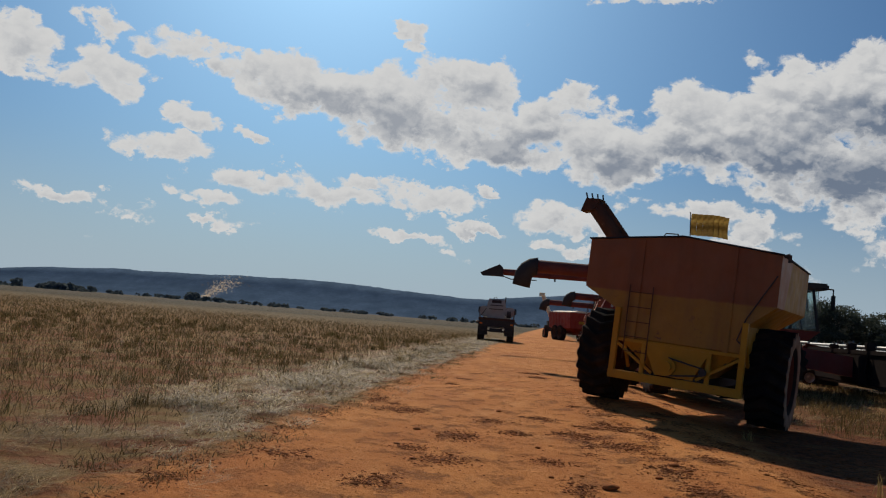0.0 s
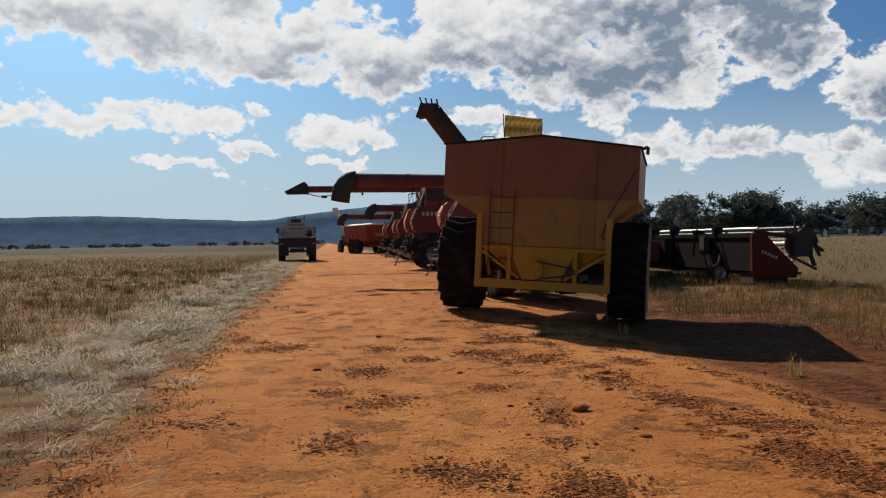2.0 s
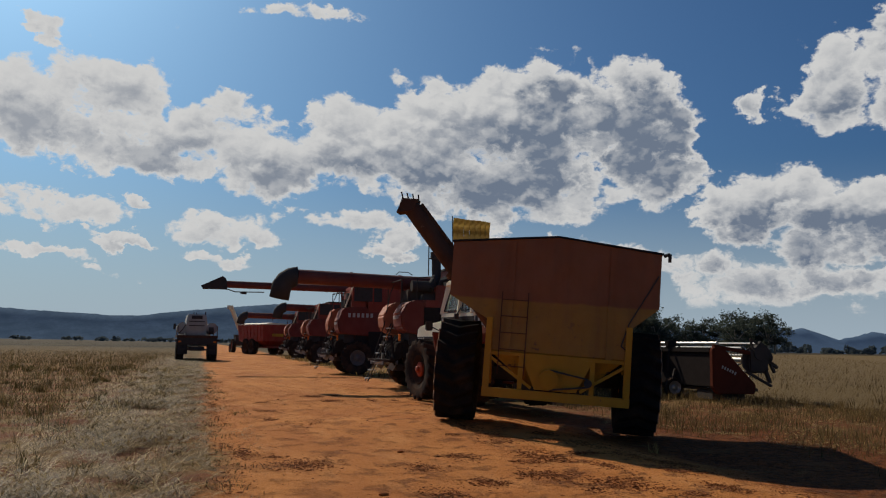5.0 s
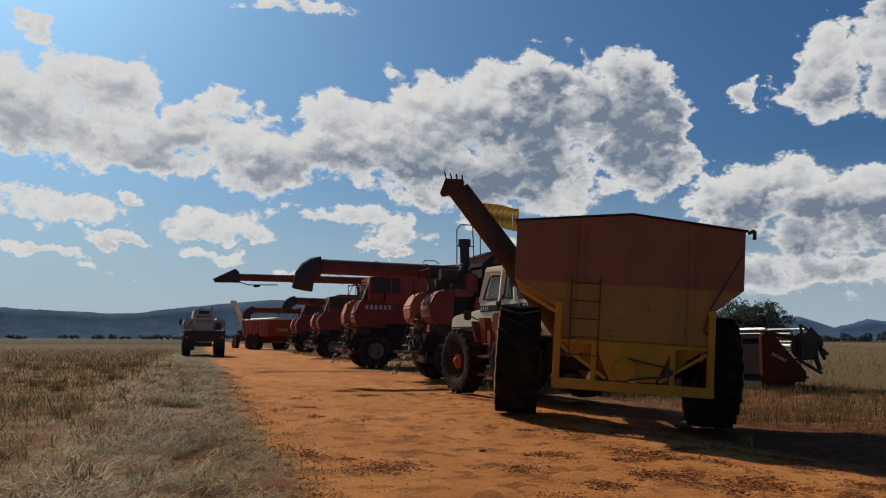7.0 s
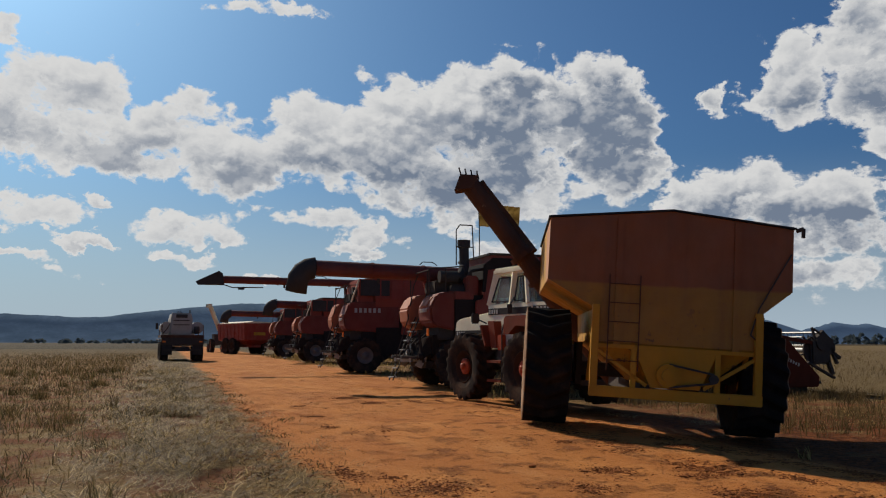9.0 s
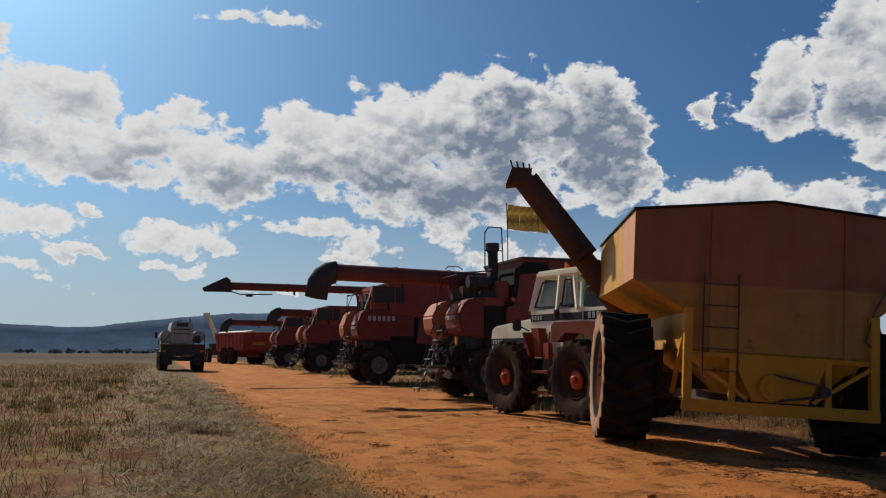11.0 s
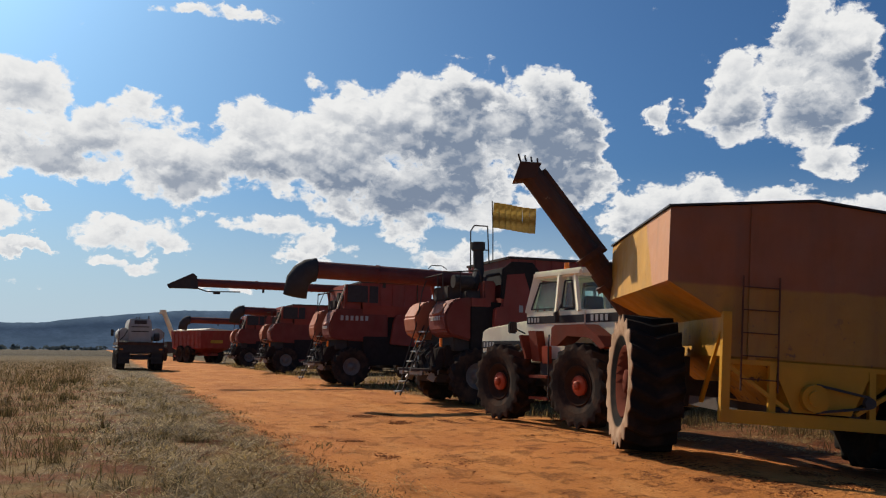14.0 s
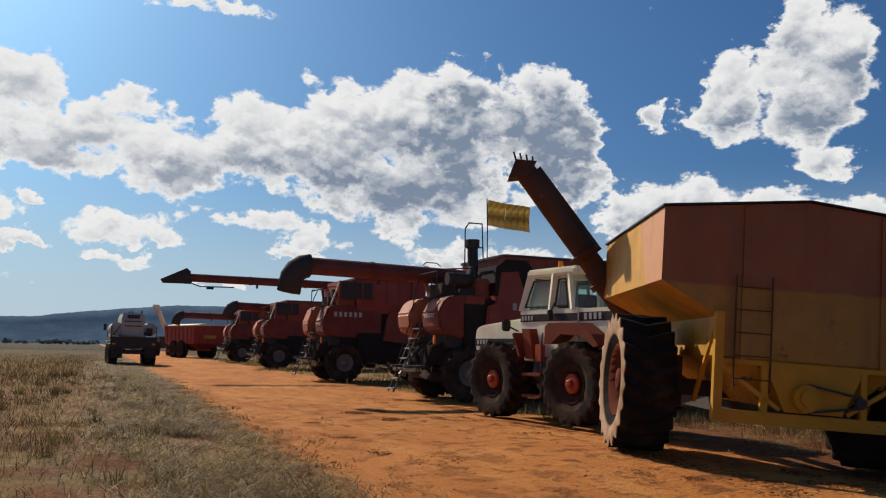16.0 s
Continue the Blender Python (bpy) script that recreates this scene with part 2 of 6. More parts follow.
class Mat:
    """A small node-graph writer for one Principled material."""

    def __init__(self, name, rough=0.6, metal=0.0, spec=0.5):
        self.m = bpy.data.materials.new(name)
        self.m.use_nodes = True
        self.t = self.m.node_tree
        self.b = self.t.nodes["Principled BSDF"]
        self.b.inputs["Roughness"].default_value = rough
        self.b.inputs["Metallic"].default_value = metal
        self.b.inputs["Specular IOR Level"].default_value = spec
        self.pos = self.t.nodes.new("ShaderNodeTexCoord").outputs["Object"]

    def world_space(self):
        self.pos = self.t.nodes.new("ShaderNodeNewGeometry").outputs["Position"]
        return self

    def link(self, a, b):
        self.t.links.new(a, b)

    def noise(self, scale, detail=5.0, rough=0.55, stretch=(1, 1, 1), dist=0.0):
        mp = self.t.nodes.new("ShaderNodeMapping")
        mp.inputs["Scale"].default_value = stretch
        self.link(self.pos, mp.inputs[0])
        n = self.t.nodes.new("ShaderNodeTexNoise")
        n.inputs["Scale"].default_value, n.inputs["Detail"].default_value = scale, detail
        n.inputs["Roughness"].default_value, n.inputs["Distortion"].default_value = rough, dist
        self.link(mp.outputs[0], n.inputs["Vector"])
        return n.outputs["Fac"]

    def ramp(self, v, lo, hi, a=0.0, b=1.0):
        n = self.t.nodes.new("ShaderNodeMapRange")
        self.link(v, n.inputs[0])
        for i, x in enumerate((lo, hi, a, b)):
            n.inputs[i + 1].default_value = x
        return n.outputs[0]

    def math(self, op, a, b):
        n = self.t.nodes.new("ShaderNodeMath")
        n.operation = op
        for i, v in enumerate((a, b)):
            if isinstance(v, (int, float)):
                n.inputs[i].default_value = v
            else:
                self.link(v, n.inputs[i])
        return n.outputs[0]

    def axis(self, i):
        n = self.t.nodes.new("ShaderNodeSeparateXYZ")
        self.link(self.pos, n.inputs[0])
        return n.outputs[i]

    def mix(self, f, a, b):
        n = self.t.nodes.new("ShaderNodeMix")
        n.data_type = "RGBA"
        if isinstance(f, (int, float)):
            n.inputs[0].default_value = f
        else:
            self.link(f, n.inputs[0])
        for i, v in ((6, a), (7, b)):
            if isinstance(v, tuple):
                n.inputs[i].default_value = (*v, 1) if len(v) == 3 else v
            else:
                self.link(v, n.inputs[i])
        return n.outputs[2]

    def island(self):
        return self.t.nodes.new("ShaderNodeNewGeometry").outputs["Random Per Island"]

    def color(self, c):
        if isinstance(c, tuple):
            self.b.inputs["Base Color"].default_value = (*c, 1)
        else:
            self.link(c, self.b.inputs["Base Color"])
        return self

    def rough(self, v):
        self.link(v, self.b.inputs["Roughness"])
        return self

    def bump(self, v, dist=0.01, strength=0.6):
        n = self.t.nodes.new("ShaderNodeBump")
        n.inputs["Strength"].default_value, n.inputs["Distance"].default_value = strength, dist
        self.link(v, n.inputs["Height"])
        self.link(n.outputs[0], self.b.inputs["Normal"])
        return self


def paint(name, col, dirt=(0.30, 0.16, 0.08), dirtiness=0.35, rough=0.45, chips=None):
    """Weathered machine paint: faded patches, dust, chips."""
    m = Mat(name, rough, 0.0, 0.2)
    fade = tuple(min(1.0, c * 1.22 + 0.008) for c in col)
    c = m.mix(m.ramp(m.noise(1.3, 5), 0.35, 0.7), col, fade)
    c = m.mix(m.math("MULTIPLY", m.ramp(m.noise(2.2, 7, 0.6, (1, 1, 0.35)), 0.45, 0.8), dirtiness), c, dirt)
    if chips:
        c = m.mix(m.ramp(m.noise(7.0, 6, 0.7), 0.68, 0.72), c, chips)
    m.color(c).rough(m.ramp(m.noise(3.0, 5), 0.3, 0.7, rough - 0.1, rough + 0.25))
    m.bump(m.noise(40, 3), 0.002, 0.15)
    return m.m


def plain(name, col, rough=0.6, metal=0.0, var=0.25, scale=6.0, bump=0.0, spec=0.2):
    m = Mat(name, rough, metal, spec)
    lo, hi = tuple(c * (1 - var) for c in col), tuple(min(1, c * (1 + var)) for c in col)
    m.color(m.mix(m.noise(scale, 6), lo, hi))
    if bump:
        m.bump(m.noise(scale * 6, 4), bump)
    return m.m


def leafy(name, lo, hi, rough=0.7, trans=0.42, spec=0.05, dull=0.0):
    """Dry or green blades: tint varies from piece to piece."""
    m = Mat(name, rough, 0.0, spec).world_space()
    c = m.mix(m.ramp(m.island(), dull, 1.0), lo, hi)
    c = m.mix(m.ramp(m.noise(0.35, 4), 0.35, 0.65, 0.0, 0.45), c, tuple(x * 0.55 for x in lo))
    m.color(c)
    tr = m.t.nodes.new("ShaderNodeBsdfTranslucent")
    m.link(c, tr.inputs[0])
    ms = m.t.nodes.new("ShaderNodeMixShader")
    ms.inputs[0].default_value = trans
    m.link(m.b.outputs[0], ms.inputs[1])
    m.link(tr.outputs[0], ms.inputs[2])
    m.link(ms.outputs[0], m.t.nodes["Material Output"].inputs[0])
    return m.m


M_RED = paint("combine_red", (0.25, 0.048, 0.033), (0.18, 0.10, 0.07), dirtiness=0.35, rough=0.5)
M_REDCART = paint("cart_red", (0.26, 0.026, 0.014), dirtiness=0.3)
M_YELLOW = paint("bin_yellow", (0.44, 0.215, 0.014), (0.20, 0.095, 0.03), 0.4, chips=(0.12, 0.07, 0.04))
M_WHITE = paint("tractor_white", (0.86, 0.77, 0.57), dirtiness=0.22)
M_CHASSIS = paint("chassis_red", (0.175, 0.032, 0.011), (0.11, 0.05, 0.026), dirtiness=0.5, rough=0.65)
M_HUB = paint("hub_orange_red", (0.36, 0.055, 0.018), (0.20, 0.07, 0.03), 0.35, 0.6)
# combine red darkened for the shade on the near tail pod
M_SHADEDPOD = paint("shaded_pod_red", (0.17, 0.036, 0.026), (0.15, 0.08, 0.055), 0.35, 0.65)
M_AUGER = paint("auger_dull_red", (0.135, 0.034, 0.028), (0.11, 0.07, 0.055), 0.45, 0.6)
M_RUST = paint("rusty_auger", (0.075, 0.032, 0.018), (0.16, 0.07, 0.03), 0.6, 0.65, chips=(0.24, 0.15, 0.09))
M_BLACK = plain("black_plastic", (0.058, 0.053, 0.051), 0.8, spec=0.04)
M_DARK = plain("dark_steel", (0.072, 0.060, 0.053), 0.85, 0.0, spec=0.06)
M_STEEL = plain("bright_steel", (0.42, 0.40, 0.37), 0.4, 0.6)
M_RIM = plain("dusty_grey_rim", (0.17, 0.15, 0.135), 0.7)
# near-black without gloss, for combine bodies, choppers and cutting fronts
M_MATTBLACK = plain("matt_black_sheet", (0.034, 0.028, 0.026), 0.95, spec=0.0)
M_DARKRED = plain("dusty_dark_red", (0.11, 0.03, 0.018), 0.9, spec=0.03)
M_DIRTY = plain("dirty_rim", (0.055, 0.03, 0.02), 0.9, spec=0.04)
# paler red that stands for sun on the far pod and slanted panel
M_SUNLITRED = paint("sunlit_pale_red", (0.36, 0.115, 0.06), dirtiness=0.4, rough=0.6)
M_CREAM = paint("cream_paint", (0.66, 0.58, 0.42), dirtiness=0.3)
M_LETTER = plain("pale_lettering", (0.42, 0.40, 0.37), 0.5, var=0.08)
M_AMBER = plain("amber_lens", (0.85, 0.22, 0.03), 0.2, var=0.1)
M_TARP = plain("dark_tarp", (0.018, 0.021, 0.027), 0.6, bump=0.004)
M_GREYBODY = paint("grey_white_body", (0.40, 0.375, 0.33), dirtiness=0.45)


def flag_material():
    m = Mat("flag_cloth", 0.85, 0.0, 0.1)
    c = m.mix(m.ramp(m.noise(1.7, 4, 0.55, (1, 1, 1.4)), 0.42, 0.60), (0.66, 0.53, 0.22), (0.34, 0.25, 0.085))
    m.color(c)
    tr = m.t.nodes.new("ShaderNodeBsdfTranslucent")
    m.link(c, tr.inputs[0])
    ms = m.t.nodes.new("ShaderNodeMixShader")
    ms.inputs[0].default_value = 0.5
    m.link(m.b.outputs[0], ms.inputs[1])
    m.link(tr.outputs[0], ms.inputs[2])
    m.link(ms.outputs[0], m.t.nodes["Material Output"].inputs[0])
    return m.m


M_FLAG = flag_material()


def tyre_material():
    m = Mat("dusty_rubber", 0.95, 0.0, 0.05)
    c = m.mix(m.ramp(m.noise(3.0, 6), 0.45, 0.75), (0.030, 0.024, 0.021), (0.095, 0.056, 0.036))
    m.color(c).bump(m.noise(30, 4), 0.004)
    return m.m


def glass_material():
    m = bpy.data.materials.new("cab_glass")
    m.use_nodes = True
    b = m.node_tree.nodes["Principled BSDF"]
    b.inputs["Base Color"].default_value = (0.82, 0.92, 0.89, 1)
    b.inputs["Roughness"].default_value = 0.03
    b.inputs["Transmission Weight"].default_value = 0.92
    b.inputs["IOR"].default_value = 1.1
    return m




def dusty_wall_material(half):
    """Black tread with a thick coat of pale dust on the outer wall."""
    m = Mat("dust_coated_rubber", 0.95, 0.0, 0.04)
    wall = m.ramp(m.axis(0), -half * 0.93, -half * 0.975)
    dust = m.mix(m.ramp(m.noise(4.0, 6), 0.3, 0.7), (0.25, 0.15, 0.09), (0.42, 0.28, 0.185))
    tread = m.mix(m.ramp(m.noise(3.0, 6), 0.5, 0.8), (0.018, 0.016, 0.015), (0.05, 0.034, 0.024))
    m.color(m.mix(wall, tread, dust)).bump(m.noise(30, 4), 0.004)
    return m.m


M_TYRE, M_GLASS = tyre_material(), glass_material()
M_CARTTYRE = dusty_wall_material(0.37)


def ground_height(x, y):
    """The lie of the land: nearly flat, a little rise ahead, a shallow dip beside the road."""
    z = 0.0035 * max(0.0, min(y, 400.0) - 22.0)
    z = min(z, 0.45)
    z += 0.10 * math.exp(-((x - 1.9) ** 2 + (y - 18.4) ** 2) / 5.0)
    s = max(0.0, min(1.0, (x - 2.6) / 2.2))
    e = max(0.0, min(1.0, (11.0 - x) / 4.0))
    n = max(0.0, min(1.0, (30.0 - y) / 10.0))
    z -= 0.16 * s * s * (3 - 2 * s) * e * n
    return z


def ground_material():
    m = Mat("ground", 0.95, 0.0, 0.12).world_space()
    x, y = m.axis(0), m.axis(1)
    wob = m.math("MULTIPLY", m.math("SUBTRACT", m.noise(0.5, 5), 0.5), 1.6)
    fine = m.math("MULTIPLY", m.math("SUBTRACT", m.noise(3.5, 6, 0.68), 0.5), 1.1)
    xe = m.math("ADD", m.math("ADD", x, wob), fine)
    # red road between the stubble and the crop
    left = m.ramp(xe, -2.9, -2.4)
    right = m.ramp(m.math("ADD", xe, m.ramp(y, 22, 14, 0.0, 0.75)), 5.2, 4.2)
    bare = m.math("MULTIPLY", left, right)
    red = m.mix(m.ramp(m.noise(0.5, 6, 0.6, (1, 0.4, 1)), 0.35, 0.66), (0.46, 0.152, 0.034), (0.63, 0.245, 0.060))
    red = m.mix(m.ramp(m.noise(1.6, 7, 0.6, (1, 0.3, 1)), 0.5, 0.75, 0, 0.65), red, (0.67, 0.30, 0.095))
    red = m.mix(m.ramp(m.noise(22.0, 4, 0.7), 0.52, 0.72, 0, 0.4), red, (0.13, 0.04, 0.014))
    # crumbled dark soil thrown up by wheels, in patches and along two strips
    patch = m.ramp(m.noise(2.1, 6, 0.70, (1, 0.8, 1)), 0.52, 0.58)
    churn = m.math("MULTIPLY", patch, m.ramp(m.noise(15.0, 6, 0.75, (1, 1.1, 1)), 0.45, 0.52))
    strip = m.math("MAXIMUM", m.ramp(m.math("ABSOLUTE", m.math("SUBTRACT", xe, 2.3), 0.0), 1.7, 0.5), m.ramp(m.math("ABSOLUTE", m.math("ADD", xe, 0.6), 0.0), 1.2, 0.2, 0.15, 0.7))
    track = m.ramp(m.math("ABSOLUTE", m.math("SUBTRACT", xe, m.ramp(y, 8.5, 13.5, 2.4, 0.9)), 0.0), 0.75, 0.2)
    strip = m.math("MULTIPLY", m.math("MAXIMUM", strip, track), m.ramp(y, 34, 15, 0.12, 1))
    red = m.mix(m.math("MULTIPLY", m.math("MULTIPLY", churn, strip), 0.72), red, (0.12, 0.038, 0.014))
    crumbs = m.ramp(m.noise(9.0, 6, 0.75, (1, 1.3, 1)), 0.62, 0.68)
    red = m.mix(m.math("MULTIPLY", crumbs, 0.55), red, (0.085, 0.030, 0.013))
    straw = m.mix(m.noise(7.0, 8, 0.75, (1, 0.6, 1)), (0.075, 0.040, 0.014), (0.42, 0.262, 0.095))
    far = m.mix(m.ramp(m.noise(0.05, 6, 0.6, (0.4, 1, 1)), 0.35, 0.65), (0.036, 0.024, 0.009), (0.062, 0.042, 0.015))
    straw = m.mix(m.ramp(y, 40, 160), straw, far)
    soil = m.mix(m.ramp(m.noise(0.9, 7, 0.65), 0.44, 0.58), straw, (0.21, 0.075, 0.026))
    # turned dark soil beside the cart
    clod = m.mix(m.ramp(m.noise(8.0, 7, 0.75), 0.40, 0.62), (0.085, 0.026, 0.008), (0.26, 0.080, 0.020))
    turned = m.math("MULTIPLY", m.ramp(x, 3.0, 3.6), m.math("MULTIPLY", m.ramp(xe, 12.5, 8.0), m.ramp(y, 27, 20)))
    soil = m.mix(m.math("MULTIPLY", turned, m.ramp(m.noise(0.7, 7, 0.65), 0.66, 0.54)), soil, clod)
    soil = m.mix(m.ramp(y, 30, 90), soil, straw)
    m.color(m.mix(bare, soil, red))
    h = m.math("ADD", m.noise(5.0, 9, 0.7), m.math("MULTIPLY", m.math("ADD", churn, crumbs), 0.35))
    h = m.math("ADD", h, m.math("MULTIPLY", m.noise(24.0, 6, 0.7, (1, 0.6, 1)), 0.45))
    m.bump(h, 0.08, 1.0)
    return m.m


M_GROUND = ground_material()

# ---- building tools ----


def ob_of(name, bm, mat, parent=None, label="", smooth=False):
    me = bpy.data.meshes.new(name)
    bm.normal_update()
    if smooth:
        for f in bm.faces:
            f.smooth = True
    bm.to_mesh(me)
    bm.free()
    for m in mat if isinstance(mat, (list, tuple)) else (mat,):
        me.materials.append(m)
    ob = new(name, me)
    if parent is not None:
        ob.parent = parent
    if label:
        ob["label"] = label
    return ob


def part(name, bm, material, parent, label="", smooth=False):
    return ob_of(name, bm, material, parent, label, smooth)


def thing(name, m, label, category, group=""):
    e = new(name)
    e.matrix_world = m
    return tagged(e, label, category, group)


def box(bm, x0, x1, y0, y1, z0, z1, bevel=0.0):
    r = bmesh.ops.create_cube(bm, size=1.0)
    bmesh.ops.scale(bm, vec=(x1 - x0, y1 - y0, z1 - z0), verts=r["verts"])
    bmesh.ops.translate(bm, vec=((x0 + x1) / 2, (y0 + y1) / 2, (z0 + z1) / 2), verts=r["verts"])
    if bevel:
        es = list({e for v in r["verts"] for e in v.link_edges})
        bmesh.ops.bevel(bm, geom=es, offset=bevel, segments=2, affect="EDGES")
    return bm


def boxes(*specs, bevel=0.0):
    bm = bmesh.new()
    for s in specs:
        box(bm, *s, bevel=bevel)
    return bm


def cyl(bm, a, b, r, seg=12, r2=None):
    a, b = Vector(a), Vector(b)
    d = b - a
    m = Matrix.Translation((a + b) / 2) @ d.to_track_quat("Z", "Y").to_matrix().to_4x4()
    bmesh.ops.create_cone(bm, cap_ends=True, segments=seg, radius1=r, radius2=r if r2 is None else r2, depth=d.length, matrix=m)
    return bm


def pipe(bm, pts, r, seg=8):
    for a, b in zip(pts, pts[1:]):
        cyl(bm, a, b, r, seg)
    return bm


def beam(bm, a, b, w, h):
    """A rectangular bar from a to b."""
    a, b = Vector(a), Vector(b)
    d = b - a
    m = Matrix.Translation((a + b) / 2) @ d.to_track_quat("Z", "Y").to_matrix().to_4x4() @ Matrix.Diagonal((w, h, d.length, 1))
    bmesh.ops.create_cube(bm, size=1.0, matrix=m)
    return bm


def prism(bm, prof, axis, lo, hi):
    """Extrude a closed outline along an axis; prof holds the two other coordinates in order."""
    rings = []
    for w in (lo, hi):
        ring = []
        for p, q in prof:
            c = {"x": (w, p, q), "y": (p, w, q), "z": (p, q, w)}[axis]
            ring.append(bm.verts.new(c))
        rings.append(ring)
    n = len(prof)
    for i in range(n):
        j = (i + 1) % n
        bm.faces.new((rings[0][i], rings[0][j], rings[1][j], rings[1][i]))
    bm.faces.new(rings[0][::-1])
    bm.faces.new(rings[1])
    bmesh.ops.recalc_face_normals(bm, faces=bm.faces[:])
    return bm


def loft(bm, rings, close=True):
    """Skin through rings of equally many corners."""
    vs = [[bm.verts.new(p) for p in r] for r in rings]
    n = len(rings[0])
    for a, b in zip(vs, vs[1:]):
        for i in range(n):
            j = (i + 1) % n
            bm.faces.new((a[i], a[j], b[j], b[i]))
    if close:
        bm.faces.new(vs[0][::-1])
        bm.faces.new(vs[-1])
    bmesh.ops.recalc_face_normals(bm, faces=bm.faces[:])
    return bm


def rect(x0, x1, y0, y1, z):
    return [(x0, y0, z), (x1, y0, z), (x1, y1, z), (x0, y1, z)]


def lathe(bm, prof, seg=32):
    """Turn (axial x, radius) pairs about the x axis."""
    rings = []
    for i in range(seg):
        a = 2 * math.pi * i / seg
        rings.append([bm.verts.new((x, r * math.cos(a), r * math.sin(a))) for x, r in prof])
    for i in range(seg):
        p, q = rings[i], rings[(i + 1) % seg]
        for k in range(len(prof) - 1):
            bm.faces.new((p[k], q[k], q[k + 1], p[k + 1]))
    bmesh.ops.recalc_face_normals(bm, faces=bm.faces[:])
    return bm


WHEELS = {}


def wheel(parent, x, y, z, R, w, rim_mat, axis="x", lugs=22, rim=0.52, side=-1, label=""):
    """A lugged farm wheel: the rim with its hub, and the tyre on it. side: where its outer face points along the axle."""
    key = (R, w, rim_mat.name, lugs, rim)
    if key not in WHEELS:
        rr = R * rim
        tb = bmesh.new()
        h = w / 2
        # one closed skin whose tread steps up and down round the wheel; each bar runs slantwise from the middle to the shoulder
        prof = [(-0.72, rr, 0, 0.0), (-0.96, rr + (R - rr) * 0.35, 0, 0.0), (-1.0, R * 0.76, 0, 0.0), (-1.02, R * 0.83, 0.05, 0.0), (-0.98, R * 0.90, 0.095, 0.0), (-0.5, R * 0.925, 0.072, 0.45), (-0.04, R * 0.93, 0.066, 0.9),
                (0.04, R * 0.93, 0.066, 1.1), (0.5, R * 0.925, 0.072, 1.55), (0.98, R * 0.90, 0.095, 2.0), (1.02, R * 0.83, 0.05, 2.0), (1.0, R * 0.76, 0, 2.0), (0.96, rr + (R - rr) * 0.35, 0, 2.0), (0.72, rr, 0, 2.0)]
        n = lugs * 4
        rings = []
        for i in range(n):
            ring = []
            for px, r0, up, skew in prof:
                sk = skew if skew <= 1 else 2 - skew
                a = 2 * math.pi * (i + sk * 2.6 + (0.35 if i % 4 in (0, 2) else 0.0)) / n
                hit = i % 4 in (0, 1)
                rad = r0 + (R * up if hit else 0.0)
                ring.append(tb.verts.new((px * h, rad * math.cos(a), rad * math.sin(a))))
            rings.append(ring)
        for i in range(n):
            p, q = rings[i], rings[(i + 1) % n]
            for k in range(len(prof) - 1):
                tb.faces.new((p[k], q[k], q[k + 1], p[k + 1]))
        bmesh.ops.recalc_face_normals(tb, faces=tb.faces[:])
        rb = bmesh.new()
        lathe(rb, [(-h * 0.74, rr * 1.01), (-h * 0.78, rr * 1.05), (-h * 0.82, rr * 1.0), (-h * 0.45, rr * 0.86), (-h * 0.30, rr * 0.5), (-h * 0.36, rr * 0.36), (-h * 0.72, rr * 0.33), (-h * 0.74, rr * 0.14), (-h * 0.8, 0.001)], 24)
        lathe(rb, [(h * 0.74, rr * 1.0), (h * 0.2, rr * 0.8), (h * 0.1, 0.001)], 24)
        for i in range(8):
            a = math.pi * i / 4
            cyl(rb, (-h * 0.30, rr * 0.6 * math.cos(a), rr * 0.6 * math.sin(a)), (-h * 0.42, rr * 0.6 * math.cos(a), rr * 0.6 * math.sin(a)), 0.022, 6)
        t = ob_of("tyre", tb, M_CARTTYRE if abs(w - 0.74) < 0.01 else M_TYRE)
        r = ob_of("wheel", rb, rim_mat, smooth=True)
        WHEELS[key] = (r.data, t.data)
        bpy.data.objects.remove(t)
        bpy.data.objects.remove(r)
    rd, td = WHEELS[key]
    r = new("wheel", rd)
    t = new("tyre", td)
    t.parent, r.parent = r, parent
    turn = {("x", -1): 0, ("x", 1): 180, ("y", -1): 90, ("y", 1): -90}[(axis, side)]
    r.matrix_local = pose(x, y, z, 0, 0, turn) @ pose(0, 0, 0, random.uniform(0, 30), 0, 0)
    if label:
        r["label"] = label
    return r


def bars(parent, name, origin, along, up, n, size, mat=None, gap=0.35):
    """Lettering too small or too branded to spell: a row of plain bars as one decal."""
    o, a, u = Vector(origin), Vector(along).normalized(), Vector(up).normalized()
    out = a.cross(u) * 0.006
    bm = bmesh.new()
    for i in range(n):
        s = o + a * (i * size * (1 + gap) * 0.8)
        vs = [s, s + a * size * 0.62, s + a * size * 0.62 + u * size, s + u * size]
        loft(bm, [[tuple(v) for v in vs], [tuple(v + out) for v in vs]])
    return part(name, bm, mat or M_LETTER, parent, "pale lettering")

# ---- the land ----


def spread(lo, hi, step, far, grow=1.35):
    """Even steps between lo and hi, growing steps out to +-far."""
    a = list(np.arange(lo, hi + 1e-6, step))
    s, v = step, hi
    while v < far:
        s *= grow
        v += s
        a.append(v)
    s, v = step, lo
    while v > -far:
        s *= grow
        v -= s
        a.insert(0, v)
    return a


